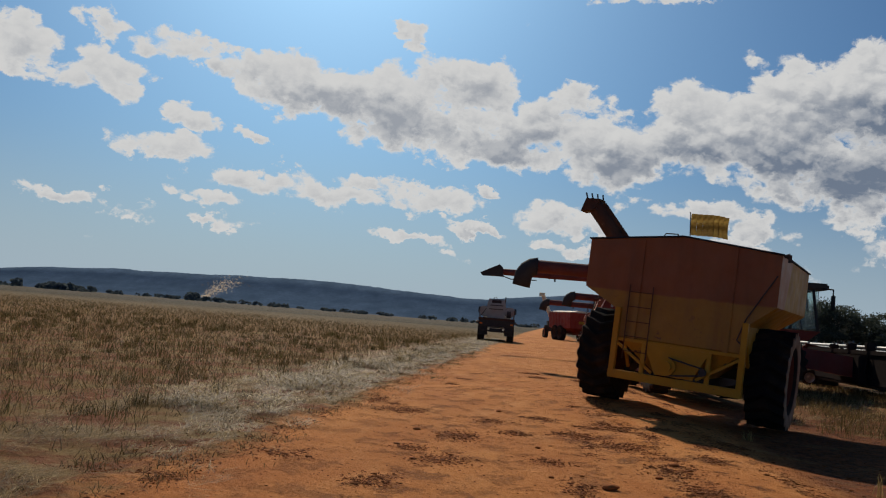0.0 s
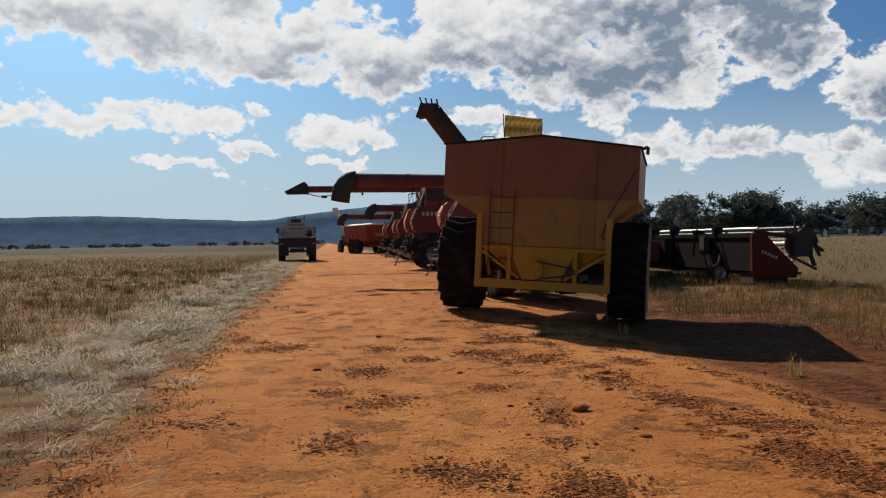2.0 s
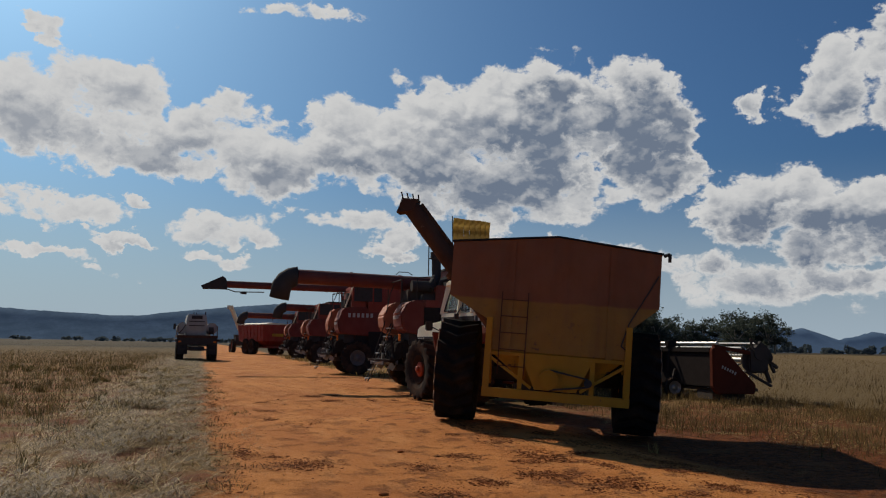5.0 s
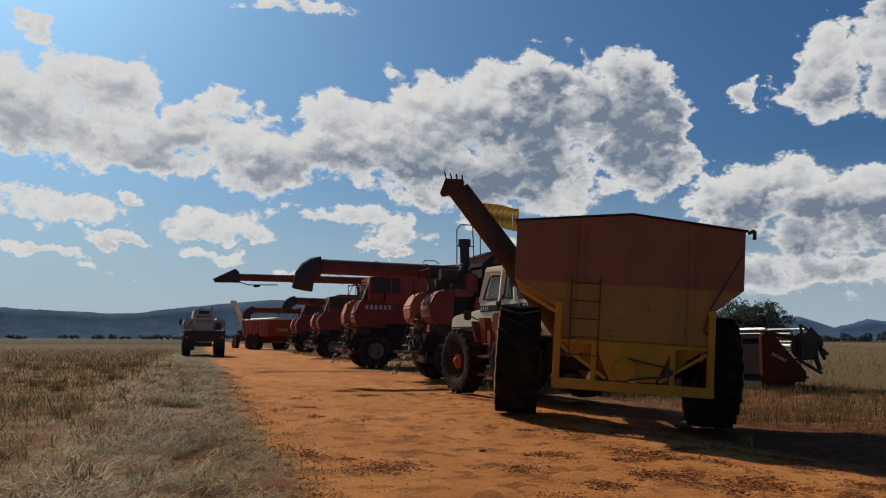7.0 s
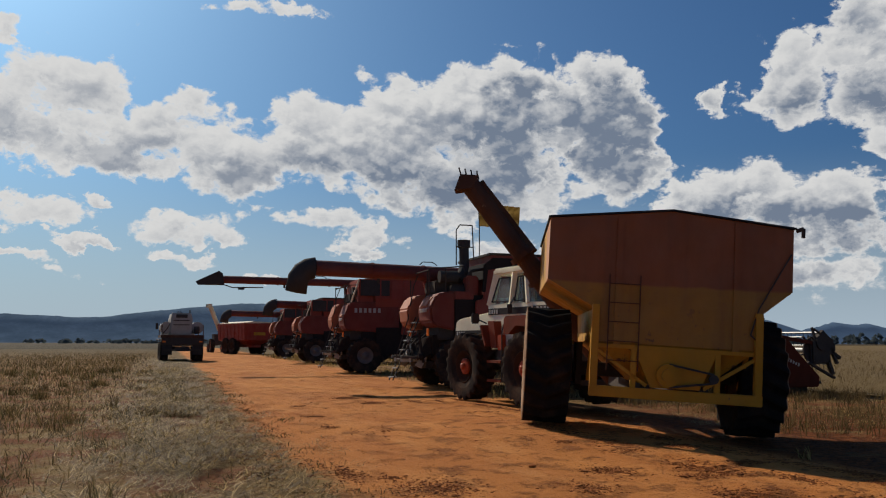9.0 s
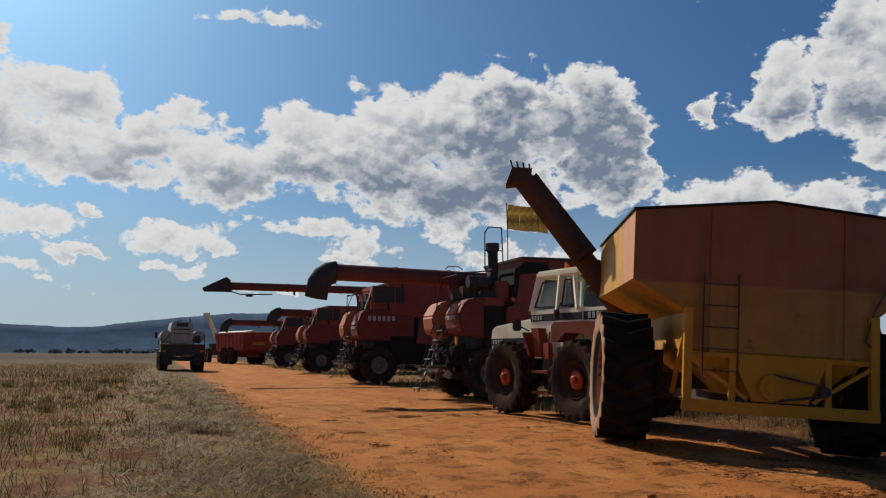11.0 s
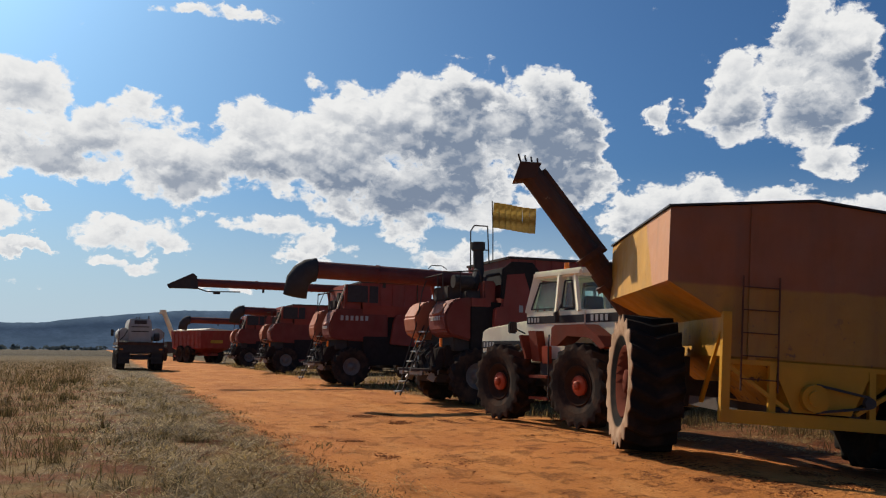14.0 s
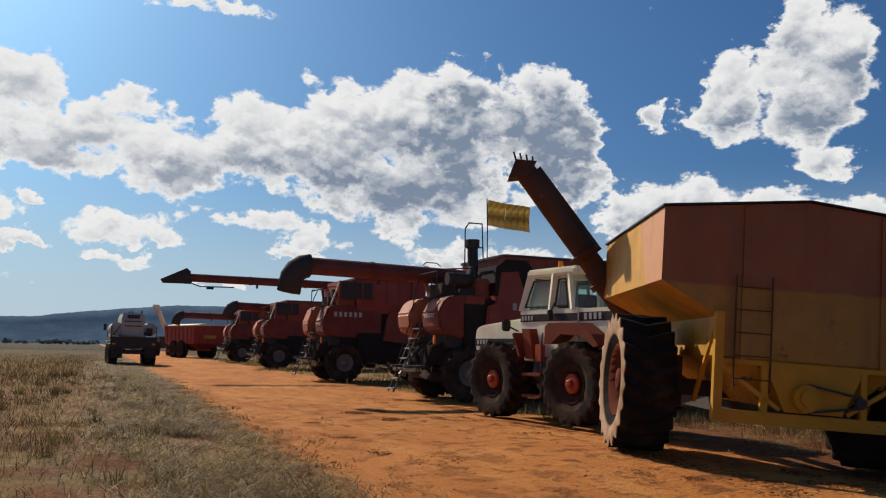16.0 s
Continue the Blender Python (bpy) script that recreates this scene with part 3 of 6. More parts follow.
def ground():
    xs, ys = spread(-6.5, 9.0, 0.11, 4600), spread(2.0, 34.0, 0.13, 4600)
    verts, faces = [], []
    for y in ys:
        for x in xs:
            z = ground_height(x, y)
            if -20 < x < 30 and -10 < y < 90:
                road = max(0.0, min(1.0, (x + 3.2) / 0.8)) * max(0.0, min(1.0, (6.0 - x) / 1.5))
                n1 = noise.fractal(Vector((x * 0.9, y * 0.6, 3.0)), 0.9, 2.0, 4)
                n2 = noise.noise(Vector((x * 4.2, y * 3.2, 7.0)))
                z += 0.018 * n1 + 0.010 * n2 * (0.6 + 0.4 * road)
                rut = math.exp(-((x - 1.95 - 0.10 * math.sin(y * 0.2)) / 0.28) ** 2) + 0.8 * math.exp(-((x - 3.7 + 0.08 * y - 0.7) / 0.3) ** 2)
                z += road * rut * 0.028 * math.sin(y * 14.0 + 6 * n2) * (0.5 + noise.noise(Vector((x, y * 0.8, 1.0))))
                edge = math.exp(-((x + 2.85 + 0.25 * n1) / 0.22) ** 2)
                z += 0.05 * edge * (0.5 + n2)
            verts.append((x, y, z))
    w = len(xs)
    for j in range(len(ys) - 1):
        for i in range(w - 1):
            a = j * w + i
            faces.append((a, a + 1, a + w + 1, a + w))
    me = bpy.data.meshes.new("ground")
    me.from_pydata(verts, [], faces)
    me.polygons.foreach_set("use_smooth", [True] * len(faces))
    me.materials.append(M_GROUND)
    return tagged(new("ground", me), "red dirt farm road between brown stubble and dry crop", "ground", kind="structure")


ground()


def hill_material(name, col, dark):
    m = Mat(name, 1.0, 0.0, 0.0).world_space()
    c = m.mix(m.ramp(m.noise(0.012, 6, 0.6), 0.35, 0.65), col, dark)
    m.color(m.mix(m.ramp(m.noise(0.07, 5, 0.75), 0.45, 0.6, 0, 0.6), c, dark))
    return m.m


def ridge(name, y, knots, x0, x1, step, mat, label, rough=1.0, lean=3.2):
    """A far range: crest heights between a few knots, with wooded roughness on top."""
    kx, kz = zip(*knots)
    verts, faces = [], []
    cols = np.arange(x0, x1, step)
    for x in cols:
        h = float(np.interp(x, kx, kz))
        h += rough * (4.0 * noise.fractal(Vector((x * 0.006, 0, 5)), 1.0, 2.0, 4) + 1.6 * noise.noise(Vector((x * 0.05, 2, 1))) + 1.0 * noise.noise(Vector((x * 0.16, 4, 1))))
        for k, (f, back) in enumerate(((0.0, 0.0), (0.35, 0.5), (0.75, 0.85), (1.0, 1.0))):
            b = lean * h * back
            verts.append((x, y + b, h * f - (6 if k == 0 else 0)))
        verts.append((x, y + lean * h + 300, -6))
    for i in range(len(cols) - 1):
        for k in range(4):
            a = i * 5 + k
            faces.append((a, a + 5, a + 6, a + 1))
    me = bpy.data.meshes.new(name)
    me.from_pydata(verts, [], faces)
    me.materials.append(mat)
    me.polygons.foreach_set("use_smooth", [True] * len(faces))
    return tagged(new(name, me), label, "hill", kind="structure")


# haze over the distance is mixed into these hill colours as blue
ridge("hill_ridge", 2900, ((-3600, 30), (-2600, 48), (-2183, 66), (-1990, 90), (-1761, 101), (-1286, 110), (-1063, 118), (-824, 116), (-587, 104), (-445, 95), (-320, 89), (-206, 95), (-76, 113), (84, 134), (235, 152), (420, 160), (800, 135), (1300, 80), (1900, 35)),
      -3600, 1900, 9, hill_material("hazed_wooded_hill", (0.115, 0.17, 0.245), (0.075, 0.115, 0.17)), "long blue wooded hill behind the fields")
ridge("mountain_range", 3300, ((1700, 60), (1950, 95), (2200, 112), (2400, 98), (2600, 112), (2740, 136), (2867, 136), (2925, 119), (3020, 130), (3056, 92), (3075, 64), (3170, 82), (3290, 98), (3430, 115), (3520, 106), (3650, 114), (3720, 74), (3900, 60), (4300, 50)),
      1700, 4300, 9, hill_material("hazed_blue_range", (0.105, 0.165, 0.255), (0.09, 0.14, 0.22)), "jagged blue mountains far beyond the crop", 1.6)

# both leaf colours are paled to stand for haze over the distance
M_BUSH = leafy("hazy_far_bush", (0.085, 0.105, 0.115), (0.14, 0.165, 0.165), 0.8, 0.3)
M_LEAF = leafy("hazy_gum_leaves", (0.055, 0.070, 0.058), (0.125, 0.140, 0.105), 0.65, 0.4)
M_BARK = plain("pale_bark", (0.34, 0.30, 0.25), 0.9, scale=2.0)


def shrub_belt():
    """Low bushes in a loose belt along the foot of the hill."""
    rnd = random.Random(5)
    verts, faces = [], []

    def tuft(cx, cy, cz, r, h, n):
        for _ in range(n):
            a, e = rnd.uniform(0, 6.283), rnd.uniform(0.0, 1.0)
            s = math.sqrt(1 - e * e * 0.8)
            p = Vector((cx + r * s * math.cos(a) * rnd.uniform(0.5, 1), cy + r * s * math.sin(a) * 0.5, cz + h * (0.1 + 0.85 * e)))
            q = r * rnd.uniform(0.22, 0.42)
            i = len(verts)
            for k in range(4):
                t = k * 1.571 + rnd.uniform(-0.4, 0.4)
                verts.append((p.x + q * math.cos(t), p.y + rnd.uniform(-q, q) * 0.5, p.z + q * 0.8 * math.sin(t)))
            faces.append((i, i + 1, i + 2, i + 3))

    x = -1500.0
    while x < 420:
        big = noise.noise(Vector((x * 0.012, 3, 3))) > 0.25
        tuft(x, 880 + rnd.uniform(-60, 60), 1.0, rnd.uniform(3, 6) * (1.6 if big else 1), rnd.uniform(2.0, 4.0) * (2.2 if big else 1), 36 if big else 16)
        x += rnd.uniform(2.5, 7) + (14 if rnd.random() < 0.12 else 0)
    x = 250.0
    while x < 1500:
        big = noise.noise(Vector((x * 0.012, 3, 9))) > 0.0
        tuft(x, 900 + rnd.uniform(-60, 60), 1.0, rnd.uniform(4, 9), rnd.uniform(4, 8) * (1.8 if big else 1), 34)
        x += rnd.uniform(4, 9)
    me = bpy.data.meshes.new("shrub_belt")
    me.from_pydata(verts, [], faces)
    me.materials.append(M_BUSH)
    return tagged(new("shrub_belt", me), "dark belt of low bushes and scrub at the field's end", "bushes", kind="stuff")


shrub_belt()


def crown_mesh(seed, H):
    """Open eucalypt crown: clumps of small leaves on separate limbs."""
    rnd = random.Random(seed)
    verts, faces = [], []
    clumps = []
    for _ in range(34):
        a, r = rnd.uniform(0, 6.283), math.sqrt(rnd.random()) * H * 0.42
        z = H * rnd.uniform(0.36, 0.95) - r * 0.3
        clumps.append((r * math.cos(a), r * math.sin(a), z, H * rnd.uniform(0.07, 0.14)))
    for cx, cy, cz, cr in clumps:
        for _ in range(95):
            d = Vector((rnd.gauss(0, 1), rnd.gauss(0, 1), rnd.gauss(0, 0.62)))
            d = d.normalized() * cr * rnd.uniform(0.35, 1.15)
            p = Vector((cx, cy, cz)) + d
            q = rnd.uniform(0.16, 0.40)
            u = Vector((rnd.gauss(0, 1), rnd.gauss(0, 1), rnd.gauss(0, 0.8))).normalized() * q
            v = Vector((rnd.gauss(0, 1), rnd.gauss(0, 1), rnd.gauss(0, 1))).normalized() * q * 0.6
            i = len(verts)
            verts.extend((tuple(p - u), tuple(p + v), tuple(p + u), tuple(p - v)))
            faces.append((i, i + 1, i + 2, i + 3))
    me = bpy.data.meshes.new("crown")
    me.from_pydata(verts, [], faces)
    me.materials.append(M_LEAF)
    return me, clumps


def trunk_mesh(seed, H, clumps):
    rnd = random.Random(seed)
    bm = bmesh.new()
    fork = H * 0.34
    cyl(bm, (0, 0, -0.3), (0.15, 0.1, fork), H * 0.026, 8, H * 0.018)
    for cx, cy, cz, cr in clumps[::2]:
        mid = (cx * 0.45, cy * 0.45, fork + (cz - fork) * 0.55)
        cyl(bm, (0.15, 0.1, fork - 0.2), mid, H * 0.012, 6, H * 0.008)
        cyl(bm, mid, (cx, cy, cz), H * 0.008, 5, H * 0.003)
    me = bpy.data.meshes.new("trunk")
    bm.to_mesh(me)
    bm.free()
    me.materials.append(M_BARK)
    return me


def trees():
    rnd = random.Random(17)
    kinds = []
    for s in range(5):
        c, cl = crown_mesh(40 + s, 12.0)
        kinds.append((c, trunk_mesh(60 + s, 12.0, cl)))
    for i in range(38):
        x = 44 + i * 2.85 + rnd.uniform(-1.6, 1.6)
        y = 206 + rnd.uniform(-9, 14)
        c, t = kinds[rnd.randrange(5)]
        s = rnd.uniform(0.66, 1.16)
        e = new("gum_tree")
        e.matrix_world = pose(x, y, ground_height(x, y), 0, 0, rnd.uniform(0, 360)) @ Matrix.Diagonal((s * 1.1, s * 1.1, s, 1))
        tagged(e, "dark green gum tree with an open crown beyond the crop", "tree", "gum trees behind the crop")
        for n, me in (("trunk", t), ("crown", c)):
            o = new(n, me)
            o.parent = e


trees()


def blades(name, spots, label, category, mat):
    """Thin upright or fallen blades: (x, y, z, height, width, lean x, lean y, heading)."""
    n = len(spots)
    s = np.array(spots, dtype=np.float32)
    v = np.zeros((n, 5, 3), dtype=np.float32)
    cx, cy = np.cos(s[:, 7]) * s[:, 4] / 2, np.sin(s[:, 7]) * s[:, 4] / 2
    base, tip = s[:, 0:3], s[:, 0:3] + np.stack((s[:, 5], s[:, 6], s[:, 3]), 1)
    mid = base + np.stack((s[:, 5] * 0.32, s[:, 6] * 0.32, s[:, 3] * 0.58), 1)
    side = np.stack((cx, cy, np.zeros(n)), 1)
    v[:, 0], v[:, 1], v[:, 2], v[:, 3], v[:, 4] = base - side, base + side, mid + side * 0.8, mid - side * 0.8, tip
    faces = []
    for i in range(n):
        k = i * 5
        faces.append((k, k + 1, k + 2, k + 3))
        faces.append((k + 3, k + 2, k + 4))
    me = bpy.data.meshes.new(name)
    me.from_pydata(v.reshape(-1, 3).tolist(), [], faces)
    me.materials.append(mat)
    return tagged(new(name, me), label, category, kind="stuff")


M_STUBBLE = leafy("dry_weeds", (0.055, 0.038, 0.017), (0.25, 0.165, 0.068), 0.7, 0.42, 0.08)
M_STRAW = leafy("pale_straw", (0.12, 0.072, 0.022), (0.72, 0.49, 0.185), 0.55, 0.42, 0.10, 0.32)
M_CROP = leafy("ripe_crop", (0.095, 0.060, 0.024), (0.27, 0.185, 0.080))
M_GREEN = leafy("green_weeds", (0.035, 0.036, 0.013), (0.11, 0.10, 0.035))


def vegetation():
    rnd = random.Random(3)
    u, g = rnd.uniform, rnd.gauss
    weeds, straw, green = [], [], []
    # stubble and weeds of the near field, thinning with distance along the field
    n = 0
    while n < 175000:
        y = -8.0 + 135.0 * rnd.random() ** 1.9
        wide = 9 + max(0.0, y) * 0.75
        x = -3.4 - wide * rnd.random() ** 1.25
        p = noise.noise(Vector((x * 0.35, y * 0.28, 0)))
        deep = max(0.0, min(1.0, (-x - 3.4 - 0.9 * noise.noise(Vector((0.0, y * 0.2, 21)))) / 3.0))
        n += 1
        if rnd.random() > 0.06 + 0.94 * deep * deep + 0.45 * p * (1.6 - deep):
            continue
        far = 1 + max(0.0, y) / 15
        h = u(0.03, 0.21) * (0.5 + 0.6 * deep) * (1 + 1.1 * max(0, p)) * (1.7 if rnd.random() < 0.06 else 1) * max(0.12, min(1.0, (120 - y) / 60))
        spot = (x, y, ground_height(x, y) - 0.01, h, u(0.003, 0.0065) * far, g(0, 0.13), g(0, 0.13), u(0, 6.28))
        (green if p > 0.30 and rnd.random() < 0.35 else weeds).append(spot)
    # flattened straw along the road's edge, in matted swirls that spill on to the red soil
    for _ in range(125000):
        y = -4.0 + 77 * rnd.random() ** 1.25
        x = -3.75 + g(0, 0.95) + 0.5 * noise.noise(Vector((0, y * 0.3, 4)))
        matted = noise.noise(Vector((x * 1.3, y * 0.8, 2))) + 0.6 * noise.noise(Vector((x * 3.1, y * 2.2, 9)))
        if x > -1.9 or matted < 0.02 + (0.45 if x > -2.7 else 0.0):
            continue
        a = 1.2 + 2.2 * noise.noise(Vector((x * 0.7, y * 0.5, 14))) + g(0, 0.7)
        l = u(0.10, 0.38)
        straw.append((x, y, ground_height(x, y) + u(0.01, 0.07), u(-0.01, 0.05), u(0.002, 0.0042) * (1 + max(0.0, y) / 13), l * math.cos(a), l * math.sin(a), a + 1.57))
    # loose straw over the near field
    for _ in range(30000):
        y = -6.0 + 50 * rnd.random() ** 1.1
        x = u(-14, -3.6)
        if noise.noise(Vector((x * 0.9, y * 0.7, 17))) < 0.0:
            continue
        a, l = u(0, 6.28), u(0.10, 0.30)
        straw.append((x, y, ground_height(x, y) + u(0.0, 0.07), u(-0.02, 0.05), u(0.002, 0.0045) * (1 + max(0.0, y) / 14), l * math.cos(a), l * math.sin(a), a + 1.57))
    # a paler windrow where the straw lies thickest
    for _ in range(48000):
        y = 11.0 + 40 * rnd.random() ** 1.1
        x = -4.15 + g(0, 0.55) + 0.5 * noise.noise(Vector((0, y * 0.22, 4)))
        if x > -2.6 or noise.noise(Vector((x * 1.1, y * 0.45, 6))) < -0.10:
            continue
        a, l = u(0, 6.28), u(0.12, 0.40)
        straw.append((x, y, ground_height(x, y) + u(0.01, 0.11), u(-0.03, 0.09), u(0.0035, 0.0075) * (1 + max(0.0, y) / 18), l * math.cos(a), l * math.sin(a), a + 1.57))
    # short brown regrowth that breaks the road's edge
    for _ in range(260):
        y = 5.0 + 40 * rnd.random() ** 1.3
        x = -2.95 + g(0, 0.35)
        for _ in range(rnd.randrange(12, 40)):
            px, py = x + g(0, 0.12), y + g(0, 0.2)
            weeds.append((px, py, ground_height(px, py) - 0.01, u(0.02, 0.09), u(0.004, 0.007) * (1 + y / 16), g(0, 0.07), g(0, 0.07), u(0, 6.28)))
    # clumps of taller weeds
    for _ in range(420):
        y = 3.0 + 45 * rnd.random() ** 1.2
        x = -3.7 - (5 + y * 0.45) * rnd.random()
        tall, wide = u(0.12, 0.34), u(0.06, 0.2)
        for _ in range(rnd.randrange(25, 70)):
            px, py = x + g(0, wide), y + g(0, wide)
            (green if rnd.random() < 0.3 else weeds).append((px, py, ground_height(px, py) - 0.01, tall * u(0.5, 1.1), u(0.003, 0.006) * (1 + y / 15), g(0, 0.10), g(0, 0.10), u(0, 6.28)))
    for _ in range(52000):
        y = 6.0 + 30 * rnd.random() ** 1.2
        x = 4.6 + abs(g(0, 1)) * 4.6 - 0.02 * y
        p = noise.noise(Vector((x * 0.9, y * 0.55, 8))) + 0.5 * noise.noise(Vector((x * 2.4, y * 1.8, 3)))
        if p < 0.30 - 0.07 * (x - 4.0) or (x < 7.0 and y < 18.5):
            continue
        a, l = 0.25 + g(0, 0.8), u(0.10, 0.34)
        straw.append((x, y, ground_height(x, y) + u(0.0, 0.05), u(-0.01, 0.05), u(0.005, 0.009) * (1 + y / 25), l * math.cos(a), l * math.sin(a), a + 1.57))
    # taller dead grass tufts on the right verge and round the header
    for _ in range(230):
        y = 11 + 15.5 * rnd.random() ** 0.6
        x = 5.8 + 10 * rnd.random()
        if noise.noise(Vector((x * 0.3, y * 0.3, 5))) < -0.05:
            continue
        for _ in range(rnd.randrange(8, 26)):
            a = u(0, 6.28)
            weeds.append((x + g(0, 0.12), y + g(0, 0.12), ground_height(x, y), u(0.08, 0.34), u(0.004, 0.009) * (1 + y / 25), 0.22 * math.cos(a) * u(0, 1), 0.18 * math.sin(a) * u(0, 1), u(0, 6.28)))
    # tan grass between and beneath the parked machines
    for _ in range(520):
        y = 25.5 + 62 * rnd.random() ** 1.2
        x = 4.6 + 7 * rnd.random() ** 1.5 + 0.4 * noise.noise(Vector((0, y * 0.3, 2)))
        if noise.noise(Vector((x * 0.4, y * 0.3, 41))) < -0.12:
            continue
        for _ in range(rnd.randrange(14, 34)):
            px, py = x + g(0, 0.3), y + g(0, 0.3)
            straw.append((px, py, ground_height(px, py) - 0.01, u(0.04, 0.28), u(0.006, 0.011) * (1 + y / 30), g(0, 0.09), g(0, 0.09), u(0, 6.28)))
    blades("stubble_weeds", weeds, "brown dry weeds and stubble in the harvested field", "stubble", M_STUBBLE)
    blades("green_weeds", green, "patches of dull green weeds among the stubble", "weeds", M_GREEN)
    blades("straw", straw, "pale flattened straw strewn along the road's edges", "straw", M_STRAW)
    crop = []
    # low dry grass that thickens towards the crop
    for _ in range(620):
        y = 12 + 20 * rnd.random() ** 0.8
        x = 6.8 + 8.5 * rnd.random() ** 0.8
        if noise.noise(Vector((x * 0.35, y * 0.35, 51))) < -0.1 - 0.03 * (x - 8):
            continue
        for _ in range(rnd.randrange(14, 36)):
            px, py = x + g(0, 0.28), y + g(0, 0.22)
            crop.append((px, py, ground_height(px, py) - 0.01, u(0.05, 0.32), u(0.005, 0.010) * (1 + y / 30), g(0.02, 0.10), g(0, 0.10), u(0, 6.28)))
    for _ in range(58000):
        y = 12.0 + 150.0 * rnd.random() ** 1.9
        edge = 12.5 + 0.04 * (y - 14)
        if 22 < y < 90:
            edge = 13.5 + 0.02 * y
        x = edge + (6 + y * 0.62) * rnd.random() ** 1.3
        p = noise.noise(Vector((x * 0.4, y * 0.4, 12)))
        short = min(1.0, max(0.25, (x - edge) / 2.5 + 0.4 * p))
        crop.append((x, y, ground_height(x, y), u(0.25, 0.62) * short, u(0.010, 0.018) * (1 + y / 24), g(0.02, 0.10), g(0, 0.10), u(0, 6.28)))
    blades("standing_crop", crop, "ripe tan cereal crop standing beyond the machines", "crop", M_CROP)


vegetation()


def clods():
    """Crumbled lumps of red soil on the road, small ones joined."""
    rnd = random.Random(9)
    bm0 = bmesh.new()
    bmesh.ops.create_icosphere(bm0, subdivisions=1, radius=1.0)
    base = [v.co.copy() for v in bm0.verts]
    fcs = [tuple(v.index for v in f.verts) for f in bm0.faces]
    bm0.free()
    verts, faces = [], []
    # heaps thrown up by wheels: middle, size along x and y, crumbs
    heaps = [(-1.6, 13.5, 0.35, 0.5), (-0.4, 11.0, 0.28, 0.45), (0.6, 13.8, 0.25, 0.5), (-0.43, 9.0, 0.30, 0.35), (-0.9, 7.5, 0.22, 0.35), (-0.2, 6.6, 0.18, 0.25),
             (1.13, 12.2, 0.4, 0.4), (1.65, 11.4, 0.35, 0.5), (2.13, 9.9, 0.3, 0.6), (2.3, 8.4, 0.25, 0.6), (2.35, 7.0, 0.25, 0.6), (2.5, 5.9, 0.3, 0.4), (0.3, 11.8, 0.25, 0.3)]
    for _ in range(60):
        heaps.append((rnd.gauss(2.6, 0.9) if rnd.random() < 0.6 else rnd.gauss(-0.3, 1.1), 4.5 + 24 * rnd.random(), rnd.uniform(0.10, 0.32), rnd.uniform(0.12, 0.45)))
    spots = []
    for hx, hy, hw, hl in heaps:
        for _ in range(int(4200 * hw * hl) + 40):
            spots.append((hx + rnd.gauss(0, hw * 0.6), hy + rnd.gauss(0, hl * 0.6), 1.0))
    for _ in range(5000):
        spots.append((rnd.uniform(-2.6, 4.5), 4.0 + 26 * rnd.random() ** 1.2, 0.7))
    for _ in range(9000):
        y = 4.0 + 30 * rnd.random() ** 1.5
        spots.append((rnd.gauss(-2.8, 0.22) + 0.25 * noise.noise(Vector((0, y * 0.5, 2))), y, 1.0))
    for _ in range(6000):
        spots.append((3.4 + 4.5 * rnd.random(), 5.0 + 14 * rnd.random(), 0.9))
    # crumbled bars pressed up by tyre lugs along two wheel tracks
    for k in range(90):
        y = 5.0 + 0.16 * k
        for x in (2.55 - 0.045 * y, 4.6 - 0.10 * y):
            if noise.noise(Vector((x, y * 0.45, 33))) < -0.05:
                continue
            for _ in range(46):
                f = rnd.random()
                spots.append((x + 0.42 * (f - 0.5) + rnd.gauss(0, 0.02), y + 0.12 * f + rnd.gauss(0, 0.022), 0.9))
    for x, y, k0 in spots:
        r = rnd.uniform(0.003, 0.010) * k0 * (2.0 if rnd.random() < 0.04 else 1)
        i = len(verts)
        z = ground_height(x, y) + r * 0.25 + 0.006
        sx, sy, sz = rnd.uniform(0.6, 2.6), rnd.uniform(0.6, 2.2), rnd.uniform(0.3, 0.7)
        for c in base:
            k = rnd.uniform(0.45, 1.4)
            verts.append((x + c.x * r * sx * k, y + c.y * r * sy * k, z + c.z * r * sz * k))
        faces.extend(tuple(a + i for a in f) for f in fcs)
    me = bpy.data.meshes.new("soil_crumbs")
    me.from_pydata(verts, [], faces)
    m = Mat("clod_soil", 0.95, 0.0, 0.1)
    m.color(m.mix(m.island(), (0.11, 0.036, 0.011), (0.33, 0.108, 0.030)))
    me.materials.append(m.m)
    tagged(new("soil_crumbs", me), "dark crumbs of red soil scattered on the road", "soil", kind="stuff")
    for x, y, r in ((-1.03, 11.24, 0.075), (1.31, 8.28, 0.12), (0.10, 5.75, 0.13), (0.35, 5.6, 0.07), (1.5, 7.2, 0.07), (0.6, 10.6, 0.055), (0.75, 8.6, 0.05), (-0.1, 14.5, 0.08), (2.2, 10.2, 0.09), (1.9, 9.2, 0.06)):
        r *= 0.55
        b = bmesh.new()
        bmesh.ops.create_icosphere(b, subdivisions=2, radius=r)
        for v in b.verts:
            v.co *= 1 + 0.45 * noise.noise(v.co * 14 + Vector((x, y, 0)))
            v.co.z *= 0.55
            v.co.x *= 1.25
        o = ob_of("soil_clod", b, m.m)
        o.location = (x, y, ground_height(x, y) + r * 0.3)
        tagged(o, "dark lump of red soil lying on the road", "clod", "soil clods on the road")


clods()


